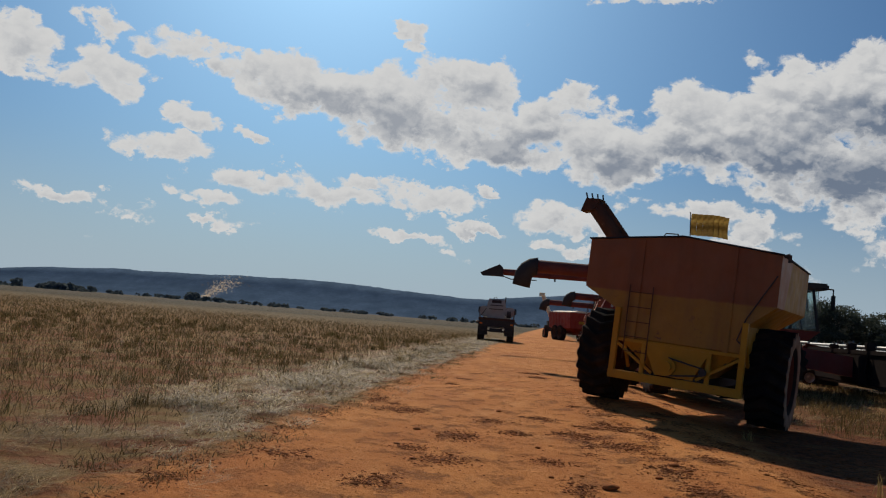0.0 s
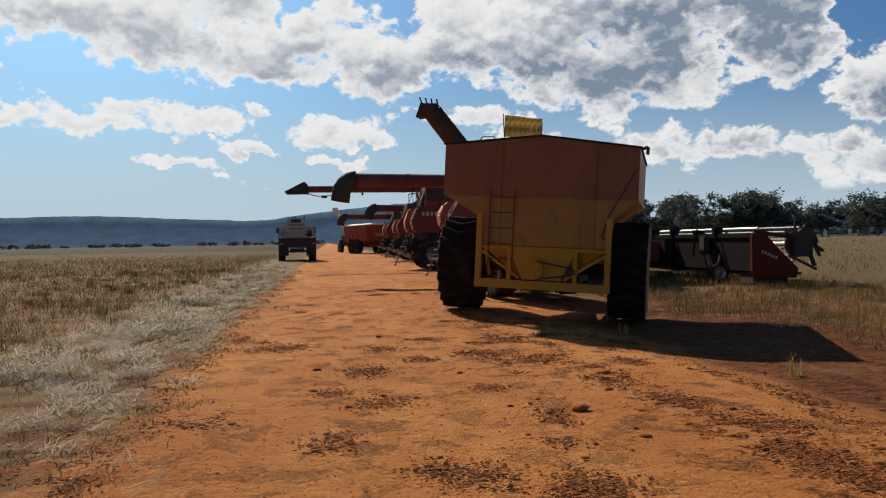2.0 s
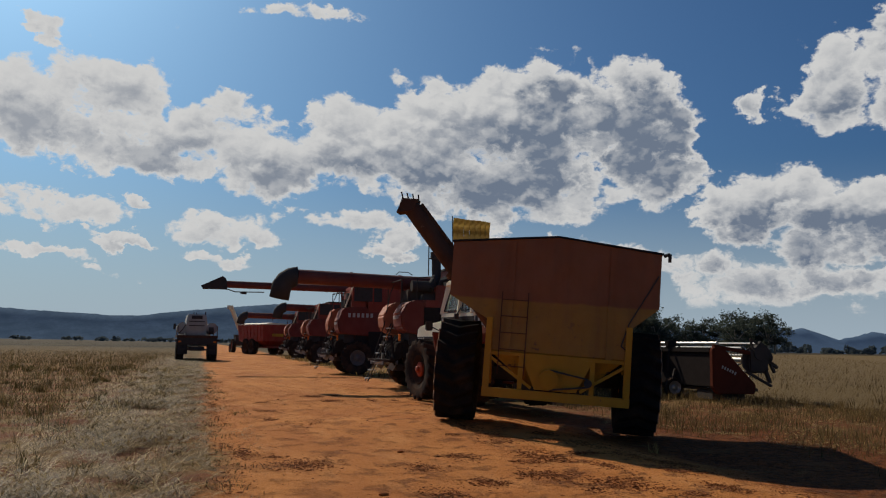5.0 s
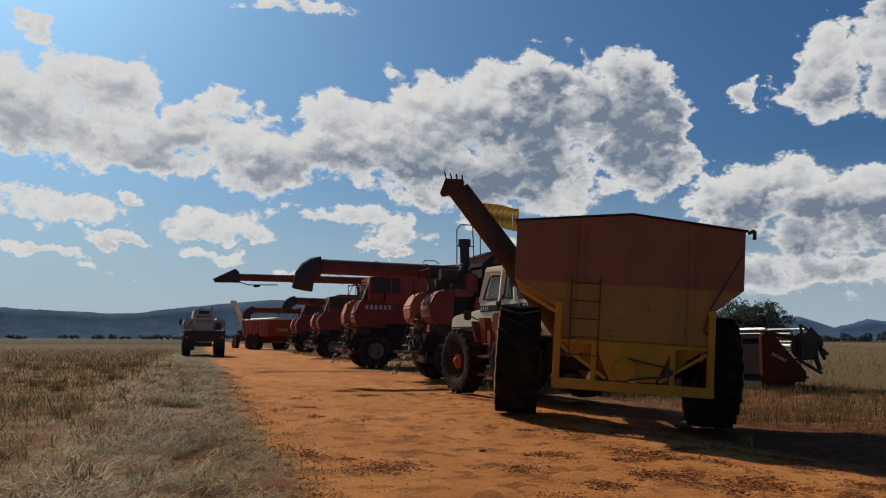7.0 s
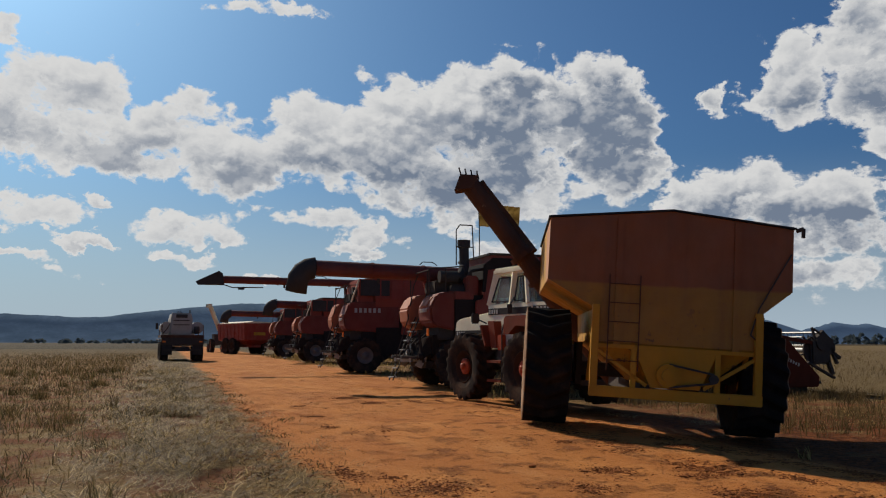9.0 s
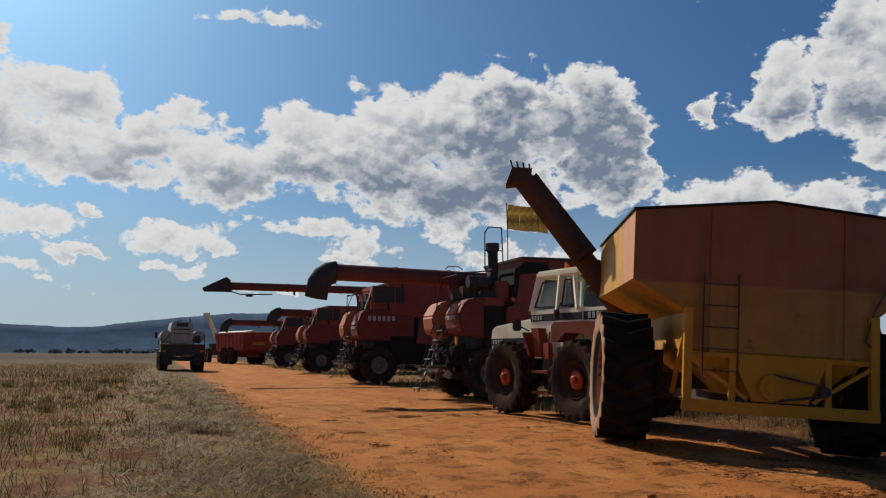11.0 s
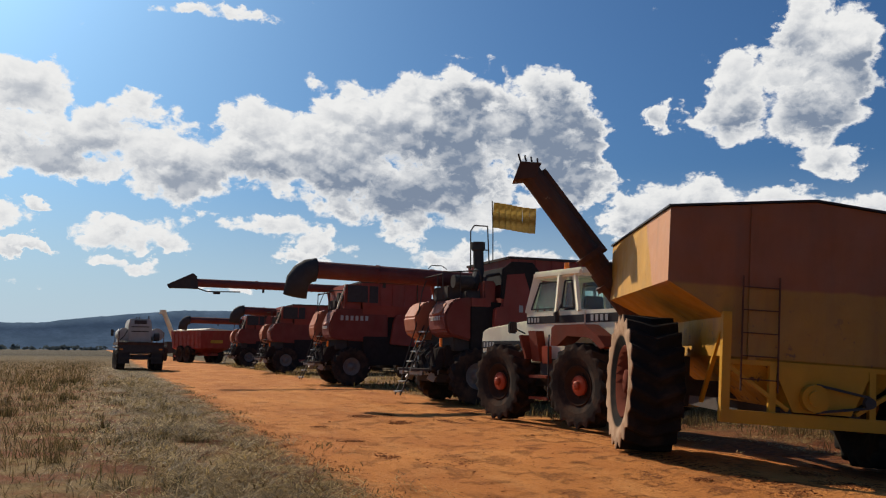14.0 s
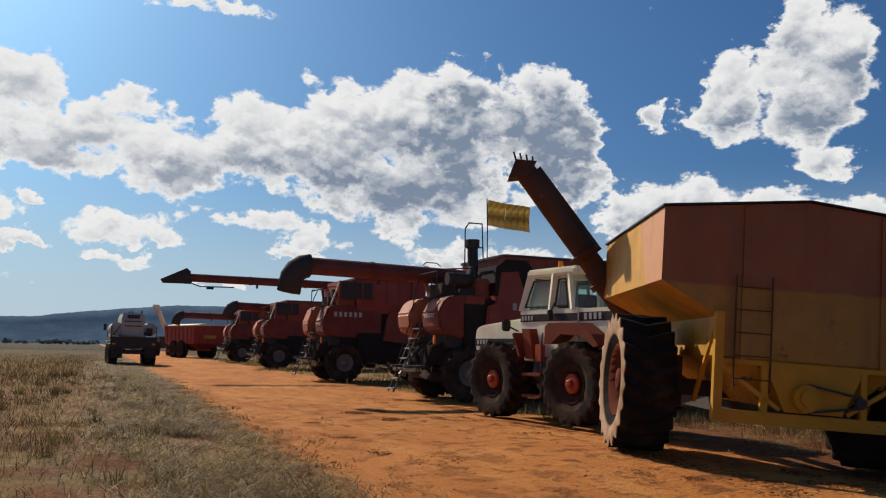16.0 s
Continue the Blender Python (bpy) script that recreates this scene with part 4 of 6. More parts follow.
def grass_tuft(x, y, n, h):
    rnd = random.Random(int(x * 100))
    spots = []
    for _ in range(n):
        a = rnd.uniform(0, 6.28)
        spots.append((x + rnd.gauss(0, 0.04), y + rnd.gauss(0, 0.04), ground_height(x, y) - 0.02, h * rnd.uniform(0.4, 1.0), rnd.uniform(0.008, 0.014), 0.2 * math.cos(a) * rnd.random(), 0.2 * math.sin(a) * rnd.random(), rnd.uniform(0, 6.28)))
    o = blades("grass_tuft", spots, "pale dead grass tuft growing in the red soil", "grass", M_STRAW)
    return o


grass_tuft(4.62, 10.45, 16, 0.36)
grass_tuft(4.15, 14.9, 26, 0.24)


def crop_field():
    """The dense crop farther off, seen at a low angle as one even mat."""
    verts, faces = [], []
    xs = [13.5 + 3.2 * i for i in range(8)] + [42 + 9 * i for i in range(36)]
    ys = [16 + 2.2 * i for i in range(20)] + [64 + 9 * i for i in range(20)]
    for y in ys:
        for i, x in enumerate(xs):
            xx = x + (0.02 * y if i == 0 else 0)
            z = ground_height(xx, y) + (0.05 if i == 0 or y == ys[0] else 0.42 + 0.08 * noise.noise(Vector((xx * 0.5, y * 0.5, 0))))
            verts.append((xx, y, z))
    w = len(xs)
    for j in range(len(ys) - 1):
        for i in range(w - 1):
            a = j * w + i
            faces.append((a, a + 1, a + w + 1, a + w))
    me = bpy.data.meshes.new("crop_field")
    me.from_pydata(verts, [], faces)
    m = Mat("crop_mat", 0.95, 0.0, 0.1).world_space()
    c = m.mix(m.noise(9.0, 6, 0.7), (0.09, 0.058, 0.024), (0.26, 0.18, 0.085))
    m.color(m.mix(m.ramp(m.noise(0.15, 4), 0.35, 0.65, 0, 0.35), c, (0.19, 0.125, 0.055))).bump(m.noise(14.0, 6, 0.7), 0.12, 0.9)
    me.materials.append(m.m)
    return tagged(new("crop_field", me), "dense ripe cereal crop stretching to the trees", "crop", kind="stuff")


crop_field()


def dust_plume():
    """Dust hanging far off over the field, as a drift of small thin flakes."""
    m = bpy.data.materials.new("airborne_dust")
    m.use_nodes = True
    t = m.node_tree
    t.nodes.remove(t.nodes["Principled BSDF"])
    dif, tra, cle = (t.nodes.new(k) for k in ("ShaderNodeBsdfDiffuse", "ShaderNodeBsdfTranslucent", "ShaderNodeBsdfTransparent"))
    for k in (dif, tra):
        k.inputs[0].default_value = (0.86, 0.68, 0.48, 1)
    both, veil = t.nodes.new("ShaderNodeMixShader"), t.nodes.new("ShaderNodeMixShader")
    both.inputs[0].default_value = 0.6
    t.links.new(dif.outputs[0], both.inputs[1])
    t.links.new(tra.outputs[0], both.inputs[2])
    t.links.new(cle.outputs[0], veil.inputs[1])
    t.links.new(both.outputs[0], veil.inputs[2])
    t.links.new(veil.outputs[0], t.nodes["Material Output"].inputs[0])
    veil.inputs[0].default_value = 0.2
    rnd = random.Random(2)
    verts, faces = [], []
    for _ in range(520):
        f = rnd.random() ** 1.4
        c = Vector((f * 40 + rnd.gauss(0, 2 + 11 * f), rnd.uniform(-4, 4), f * 26 + abs(rnd.gauss(0, 2 + 5 * f))))
        q = rnd.uniform(0.5, 1.5)
        i = len(verts)
        for k in range(5):
            a = k * 1.2566 + rnd.uniform(-0.3, 0.3)
            verts.append((c.x + q * math.cos(a), c.y + rnd.uniform(-0.5, 0.5), c.z + q * math.sin(a)))
        faces.append(tuple(range(i, i + 5)))
    me = bpy.data.meshes.new("dust_plume")
    me.from_pydata(verts, [], faces)
    me.materials.append(m)
    o = new("dust_plume", me)
    o.location = (-484, 1150, 4)
    tagged(o, "thin tan dust drifting up far across the field", "dust", kind="stuff")


dust_plume()

# ---- grain cart and its tractor ----


def bin_material():
    """Faded orange above, yellow below; on the long side the orange stops at a slant."""
    m = Mat("grain_bin_paint", 0.5)
    x, y, z = m.axis(0), m.axis(1), m.axis(2)
    wob = m.math("MULTIPLY", m.math("SUBTRACT", m.noise(2.0, 4), 0.5), 0.10)
    high = m.ramp(m.math("ADD", z, wob), 2.29, 2.33)
    side = m.ramp(m.math("ADD", m.math("ADD", y, wob), m.math("MULTIPLY", m.math("SUBTRACT", z, 2.4), -0.55)), 0.95, 0.88)
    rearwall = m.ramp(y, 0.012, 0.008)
    mask = m.math("MULTIPLY", high, m.math("MAXIMUM", rearwall, side))
    yel = m.mix(m.ramp(m.noise(1.2, 6), 0.35, 0.7), (0.44, 0.205, 0.009), (0.58, 0.295, 0.026))
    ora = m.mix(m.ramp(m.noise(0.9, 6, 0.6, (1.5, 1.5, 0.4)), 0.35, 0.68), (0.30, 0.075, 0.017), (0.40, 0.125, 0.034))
    # the orange is paler on the long sides than on the rear wall
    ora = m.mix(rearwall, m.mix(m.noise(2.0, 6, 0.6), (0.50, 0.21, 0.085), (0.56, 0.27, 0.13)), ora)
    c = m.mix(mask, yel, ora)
    # shade is painted over the rear wall; the long sides are brightened as sunlit
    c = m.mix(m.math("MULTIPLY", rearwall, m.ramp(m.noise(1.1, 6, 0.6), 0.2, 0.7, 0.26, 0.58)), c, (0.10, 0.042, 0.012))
    streak = m.math("MULTIPLY", m.ramp(m.noise(2.6, 7, 0.6, (1, 1, 0.12)), 0.5, 0.75), 0.45)
    c = m.mix(streak, c, (0.12, 0.05, 0.02))
    low = m.math("MULTIPLY", m.ramp(z, 2.4, 1.2), m.ramp(m.noise(6.5, 6, 0.7), 0.58, 0.64))
    c = m.mix(low, c, (0.09, 0.05, 0.03))
    m.color(c).rough(m.ramp(m.noise(3, 5), 0.3, 0.7, 0.42, 0.72))
    dent = m.noise(1.4, 3)
    m.bump(dent, 0.03, 0.5)
    return m.m


def chaser_bin(m):
    e = thing("grain_cart", m, "faded orange and yellow steel grain cart on two big tyres", "grain cart")
    V, W, L, T = 1.96, 1.70, 4.06, 3.28      # left and right half widths, length, rim height
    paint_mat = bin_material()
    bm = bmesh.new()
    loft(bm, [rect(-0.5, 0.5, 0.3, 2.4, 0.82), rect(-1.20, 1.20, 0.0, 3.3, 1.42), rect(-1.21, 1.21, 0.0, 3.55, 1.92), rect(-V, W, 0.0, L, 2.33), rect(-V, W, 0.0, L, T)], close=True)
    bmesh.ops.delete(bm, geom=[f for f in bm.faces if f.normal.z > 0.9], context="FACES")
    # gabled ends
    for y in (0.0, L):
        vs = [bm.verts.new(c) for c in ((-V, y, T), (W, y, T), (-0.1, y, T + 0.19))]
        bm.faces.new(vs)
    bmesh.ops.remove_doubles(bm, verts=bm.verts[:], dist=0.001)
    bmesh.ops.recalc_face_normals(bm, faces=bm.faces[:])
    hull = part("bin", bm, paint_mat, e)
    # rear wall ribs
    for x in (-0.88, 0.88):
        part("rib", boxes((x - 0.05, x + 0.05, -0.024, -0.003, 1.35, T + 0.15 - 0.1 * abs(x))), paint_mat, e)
    part("rib", boxes((-1.21, 1.21, -0.03, -0.003, 1.33, 1.39)), M_YELLOW, e)
    # tarp roof and rim
    bm = bmesh.new()
    loft(bm, [[(-V - 0.03, y, T + 0.005), (-0.1, y, T + 0.195), (W + 0.03, y, T + 0.005), (W + 0.03, y, T + 0.03), (-0.1, y, T + 0.22), (-V - 0.03, y, T + 0.03)] for y in (-0.05, L * 0.5, L + 0.05)])
    part("tarp_cover", bm, M_TARP, e, "dark tarpaulin cover")
    bm = bmesh.new()
    pipe(bm, [(W + 0.03, -0.03, T - 0.02), (W + 0.13, -0.03, T + 0.02), (W + 0.13, -0.03, T - 0.12)], 0.03)
    part("tarp_latch", bm, M_DARK, e)
    # rear frame
    for x in (-1.21, 1.21):
        part("post", boxes((x - 0.055, x + 0.055, -0.09, 0.03, 0.64, 1.98), bevel=0.008), M_YELLOW, e)
    part("bottom_rail", boxes((-1.27, 1.27, -0.1, 0.04, 0.60, 0.76), bevel=0.01), M_YELLOW, e)
    for x in (-0.62, 0.62):
        part("strut", boxes((x - 0.04, x + 0.04, -0.06, 0.02, 0.76, 1.34)), M_YELLOW, e)
    for s in (-1, 1):
        bm = bmesh.new()
        beam(bm, (s * 1.15, -0.03, 1.28), (s * 0.42, -0.03, 0.80), 0.06, 0.05)
        part("brace", bm, M_YELLOW, e)
        bm = bmesh.new()
        beam(bm, (s * 1.20, 0.05, 1.9), (s * 1.20, 1.0, 0.8), 0.055, 0.055)
        part("side_brace", bm, M_YELLOW, e)
    # hopper boot with its auger drive
    bm = prism(bmesh.new(), [(-0.62, 1.34), (0.62, 1.34), (0.36, 0.78), (-0.36, 0.78)], "y", -0.05, 0.35)
    part("hopper_boot", bm, M_YELLOW, e)
    bm = bmesh.new()
    cyl(bm, (-0.12, -0.16, 0.97), (-0.12, -0.05, 0.97), 0.17, 20)
    cyl(bm, (-0.12, -0.20, 0.97), (-0.12, -0.16, 0.97), 0.10, 16)
    part("drive_pulley", bm, M_YELLOW, e, "round steel auger drive")
    bm = bmesh.new()
    beam(bm, (-0.1, -0.13, 1.14), (0.55, -0.13, 1.03), 0.03, 0.03)
    beam(bm, (-0.1, -0.13, 0.80), (0.55, -0.13, 0.90), 0.03, 0.03)
    cyl(bm, (0.55, -0.16, 0.96), (0.55, -0.08, 0.96), 0.07, 12)
    part("drive_belt", bm, M_BLACK, e)
    # ladder on the rear wall
    for x in (-1.02, -0.56):
        part("ladder_rail", boxes((x - 0.009, x + 0.009, -0.075, -0.057, 1.0, 2.45)), M_RUST, e)
    for k in range(5):
        bm = cyl(bmesh.new(), (-1.02, -0.066, 1.15 + 0.29 * k), (-0.56, -0.066, 1.15 + 0.29 * k), 0.008, 8)
        part("rung", bm, M_RUST, e)
    # crank rod that leans over the right of the rear wall
    bm = pipe(bmesh.new(), [(1.66, -0.05, 2.9), (1.2, -0.06, 2.05), (1.08, -0.07, 1.65), (1.2, -0.07, 1.55)], 0.012)
    part("crank_rod", bm, M_DARK, e)
    # axle, chassis, drawbar
    bm = boxes((-1.4, 1.4, 1.5, 1.75, 0.85, 1.08), (-0.5, -0.35, 0.0, 4.2, 0.62, 0.82), (0.35, 0.5, 0.0, 4.2, 0.62, 0.82))
    # chassis and hitch plates: rust and corner-opening shadow put into one dark colour
    part("chassis", bm, M_DARK, e)
    bm = bmesh.new()
    beam(bm, (-0.42, 4.0, 0.72), (0, 6.1, 0.55), 0.14, 0.12)
    beam(bm, (0.42, 4.0, 0.72), (0, 6.1, 0.55), 0.14, 0.12)
    part("drawbar", bm, M_YELLOW, e)
    for s in (-1, 1):
        wheel(e, -1.86 if s < 0 else 1.54, 1.62, 0.98, 0.97, 0.74, M_DARKRED, "x", 21, 0.52, s, "big lugged tyre coated with pale dust")
        part("hitch_plate", boxes((s * 1.32 - 0.05, s * 1.32 + 0.05, 1.35, 1.9, 0.7, 1.4)), M_DARK, e)
    # unloading auger raised over the left front corner
    lo, hi = Vector((-0.34, 4.30, 0.75)), Vector((-3.54, 4.12, 4.56))
    bm = bmesh.new()
    cyl(bm, lo, lo.lerp(hi, 0.56), 0.23, 16)
    cyl(bm, lo.lerp(hi, 0.555), hi, 0.20, 16)
    auger = part("auger_tube", bm, M_RUST, e, "rusty raised unloading auger")
    d = (hi - lo).normalized()
    n = Vector((-d.z, 0, d.x))
    bm = bmesh.new()
    for f in (0.50, 0.62):
        p = lo.lerp(hi, f)
        cyl(bm, p - d * 0.05, p + d * 0.05, 0.29, 14)
    part("flange", bm, M_RUST, auger)
    bm = bmesh.new()
    p, q = lo.lerp(hi, 0.60), lo.lerp(hi, 0.97)
    beam(bm, p - n * 0.24, q - n * 0.22, 0.10, 0.10)
    part("flat_guard", bm, M_RUST, auger)
    bm = bmesh.new()
    loft(bm, [[(hi.x + 0.22, 3.92, hi.z + 0.12), (hi.x + 0.22, 4.32, hi.z + 0.12), (hi.x - 0.16, 4.32, hi.z + 0.12), (hi.x - 0.16, 3.92, hi.z + 0.12)],
              [(hi.x + 0.10, 3.9, hi.z - 0.16), (hi.x + 0.10, 4.34, hi.z - 0.16), (hi.x - 0.26, 4.34, hi.z - 0.22), (hi.x - 0.26, 3.9, hi.z - 0.22)]])
    part("spout", bm, M_RUST, auger)
    bm = bmesh.new()
    for k in range(4):
        beam(bm, (hi.x - 0.14 + 0.11 * k, 4.0 + 0.08 * k, hi.z + 0.1), (hi.x - 0.2 + 0.12 * k, 4.0 + 0.08 * k, hi.z + 0.27), 0.035, 0.03)
    part("bracket", bm, M_DARK, auger)
    return e


CART = pose(3.026, 16.39, -0.02, 0, 3.6, -22.8)
chaser_bin(CART)


def tractor_four_wheel(m):
    """Old white articulated-era tractor with four equal wheels; local y ahead, origin under the rear axle."""
    e = thing("tractor", m, "old white four-wheel-drive tractor with orange-red chassis and dusty lugged wheels", "tractor")
    # hood
    prof = [(1.95, 1.25), (1.95, 2.26), (2.6, 2.20), (4.05, 2.07), (4.26, 2.00), (4.32, 1.72), (4.20, 1.22)]
    bm = prism(bmesh.new(), prof, "x", -0.50, 0.50)
    bmesh.ops.bevel(bm, geom=bm.edges[:], offset=0.035, segments=2, affect="EDGES")
    hood = part("hood", bm, M_WHITE, e)
    part("stripe", boxes((-0.512, -0.506, 2.05, 4.27, 1.58, 1.75)), M_BLACK, hood, "black side stripe")
    bars(hood, "lettering", (-0.516, 4.18, 1.615), (0, -1, 0), (0, 0, 1), 4, 0.11)
    part("grille", boxes((-0.42, 0.42, 4.22, 4.335, 1.35, 1.70)), M_BLACK, e)
    # cab
    def cab_ring(z, x, y0, y1):
        return rect(-x, x, y0, y1, z)
    bm = bmesh.new()
    loft(bm, [cab_ring(1.35, 0.74, 0.25, 2.22), cab_ring(2.38, 0.74, 0.25, 2.22)])
    bmesh.ops.bevel(bm, geom=bm.edges[:], offset=0.03, segments=2, affect="EDGES")
    low = part("cab_lower", bm, M_WHITE, e)
    part("stripe", boxes((-0.75, -0.742, 0.3, 2.18, 2.11, 2.27)), M_BLACK, low, "black side stripe")
    bars(low, "lettering", (-0.757, 2.12, 2.14), (0, -1, 0), (0, 0, 1), 4, 0.10)
    corners = {"f": ((0.71, 2.14, 2.34), (0.62, 1.94, 3.12)), "b": ((0.71, 0.50, 2.34), (0.62, 0.70, 3.12)), "m": ((0.71, 1.12, 2.34), (0.62, 1.10, 3.12))}
    for s in (-1, 1):
        for (a, b) in corners.values():
            bm = beam(bmesh.new(), (s * a[0], a[1], a[2]), (s * b[0], b[1], b[2]), 0.07, 0.20)
            part("pillar", bm, M_WHITE, e)
        for y0, y1, u0, u1 in ((1.22, 2.04, 1.20, 1.84), (0.62, 1.02, 0.78, 1.00)):
            bm = loft(bmesh.new(), [[(s * 0.715, y0, 2.42), (s * 0.715, y1, 2.42), (s * 0.628, u1, 3.02), (s * 0.628, u0, 3.02)],
                                    [(s * 0.707, y0, 2.42), (s * 0.707, y1, 2.42), (s * 0.620, u1, 3.02), (s * 0.620, u0, 3.02)]])
            pane = part("side_window", bm, M_GLASS, e)
            fr = bmesh.new()
            c = [Vector(p) for p in ((s * 0.728, y0, 2.43), (s * 0.728, y1, 2.43), (s * 0.634, u1, 3.01), (s * 0.634, u0, 3.01))]
            for a, b in zip(c, c[1:] + c[:1]):
                beam(fr, a, b, 0.028, 0.028)
            part("window_seal", fr, M_BLACK, pane)
    for y0, y1, nm in ((2.17, 1.95, "windscreen"), (0.60, 0.68, "rear_window")):
        bm = loft(bmesh.new(), [[(-0.66, y0, 2.38), (0.66, y0, 2.38), (0.58, y1, 3.06), (-0.58, y1, 3.06)], [(-0.66, y0 - 0.01, 2.38), (0.66, y0 - 0.01, 2.38), (0.58, y1 - 0.01, 3.06), (-0.58, y1 - 0.01, 3.06)]])
        part(nm, bm, M_GLASS, e)
    bm = boxes((-0.70, 0.70, 0.42, 2.05, 3.09, 3.27), bevel=0.05)
    part("cab_roof", bm, M_WHITE, e)
    for x, y in ((-0.5, 1.1), (-0.1, 0.6)):
        bm = cyl(bmesh.new(), (x, y, 3.26), (x, y, 3.42), 0.06, 12, 0.05)
        part("beacon", bm, M_AMBER, e, "orange flashing beacon, unlit")
    part("seat", boxes((-0.25, 0.25, 0.85, 1.3, 1.9, 2.1), (-0.25, 0.25, 0.75, 0.88, 2.0, 2.7), bevel=0.03), M_BLACK, e)
    bm = cyl(bmesh.new(), (0, 1.5, 2.25), (0, 1.62, 2.32), 0.2, 16)
    part("steering_wheel", bm, M_BLACK, e)
    # rear box
    bm = loft(bmesh.new(), [rect(-0.72, 0.72, -0.75, 0.28, 1.5), rect(-0.72, 0.72, -0.7, 0.28, 2.36)])
    deck = part("rear_tank", bm, M_WHITE, e)
    part("stripe", boxes((-0.732, -0.726, -0.68, 0.26, 2.10, 2.28)), M_BLACK, deck, "black side stripe")
    bars(deck, "lettering", (-0.737, 0.10, 2.13), (0, -1, 0), (0, 0, 1), 4, 0.13)
    # chassis, fenders, steps
    part("chassis", boxes((-0.42, 0.42, -0.9, 3.85, 0.75, 1.40), (-0.9, 0.9, -0.12, 0.12, 0.72, 0.98), (-0.9, 0.9, 2.52, 2.76, 0.72, 0.98)), M_DARK, e)
    for s in (-1, 1):
        for cy in (0.0, 2.64):
            w = wheel(e, s * 1.0, cy, 0.84, 0.84, 0.50, M_DIRTY, "x", 20, 0.46, s, "dusty lugged tyre on a dirty rim")
            part("hub_cap", lathe(bmesh.new(), [(-0.12, 0.20), (-0.17, 0.20), (-0.19, 0.17), (-0.20, 0.09), (-0.25, 0.085), (-0.27, 0.06), (-0.275, 0.001)], 20), M_HUB, w, "orange-red hub")
        prof = [(0.86, 1.62), (0.84, 1.98), (0.74, 2.05), (-0.15, 2.05), (-0.55, 1.82), (-0.75, 1.60), (-0.62, 1.56), (-0.3, 1.78), (0.35, 1.82), (0.66, 1.62)]
        bm = prism(bmesh.new(), prof, "x", s * 0.76, s * 1.16)
        part("rear_fender", bm, M_CHASSIS, e)
        bm = prism(bmesh.new(), [(1.58, 1.95), (1.84, 1.95), (1.70, 1.30), (1.44, 1.30)], "x", s * 0.76, s * 0.98)
        part("fender_box", bm, M_CHASSIS, e)
        part("front_fender", beam(bmesh.new(), (s * 0.9, 2.0, 1.85), (s * 0.9, 1.78, 1.35), 0.4, 0.06), M_CHASSIS, e)
        part("fuel_tank", boxes((s * 0.7 - 0.22, s * 0.7 + 0.22, 0.98, 1.55, 0.85, 1.35), bevel=0.05), M_DARK, e)
        part("oil_can", boxes((s * 0.98 - 0.06, s * 0.98 + 0.06, 1.10, 1.32, 1.25, 1.62), bevel=0.02), M_HUB, e)
        for z in (0.5, 0.95):
            part("step", boxes((s * 1.02 - 0.14, s * 1.02 + 0.14, 1.0, 1.6, z, z + 0.06)), M_CHASSIS, e)
        bm = pipe(bmesh.new(), [(s * 1.12, 1.0, 0.5), (s * 1.12, 0.98, 1.7), (s * 1.0, 1.1, 1.85)], 0.018)
        part("handrail", bm, M_DARK, e)
        bm = bmesh.new()
        beam(bm, (s * 0.78, 2.2, 1.9), (s * 1.02, 2.3, 2.02), 0.03, 0.03)
        box(bm, s * 1.06 - 0.10, s * 1.06 + 0.10, 2.24, 2.36, 1.9, 2.16, 0.03)
        part("work_lamp", bm, M_BLACK, e)
        bm = beam(bmesh.new(), (s * 0.76, 1.0, 2.5), (s * 0.9, 0.98, 2.3), 0.03, 0.03)
        box(bm, s * 0.9 - 0.06, s * 0.9 + 0.06, 0.94, 1.02, 2.12, 2.34, 0.015)
        part("mirror", bm, M_BLACK, e)
    part("toolbox", boxes((-0.3, 0.3, -1.25, -0.9, 0.5, 0.62)), M_DARK, e)
    return e


tractor_four_wheel(pose(4.58, 22.98, 0.02, 0, 0, 10.5))

# ---- the row of combine harvesters ----


def ladder(parent, top, foot, w, n):
    """Two stringers and treads between top and foot, w wide across the machine."""
    t, f = Vector(top), Vector(foot)
    for s in (-w / 2, w / 2):
        bm = beam(bmesh.new(), t + Vector((0, s, 0)), f + Vector((0, s, 0)), 0.05, 0.03)
        part("stringer", bm, M_DARK, parent)
    for k in range(n):
        p = f.lerp(t, (k + 0.35) / n)
        part("tread", boxes((p.x - 0.09, p.x + 0.09, p.y - w / 2, p.y + w / 2, p.z - 0.018, p.z + 0.018)), M_STEEL, parent)


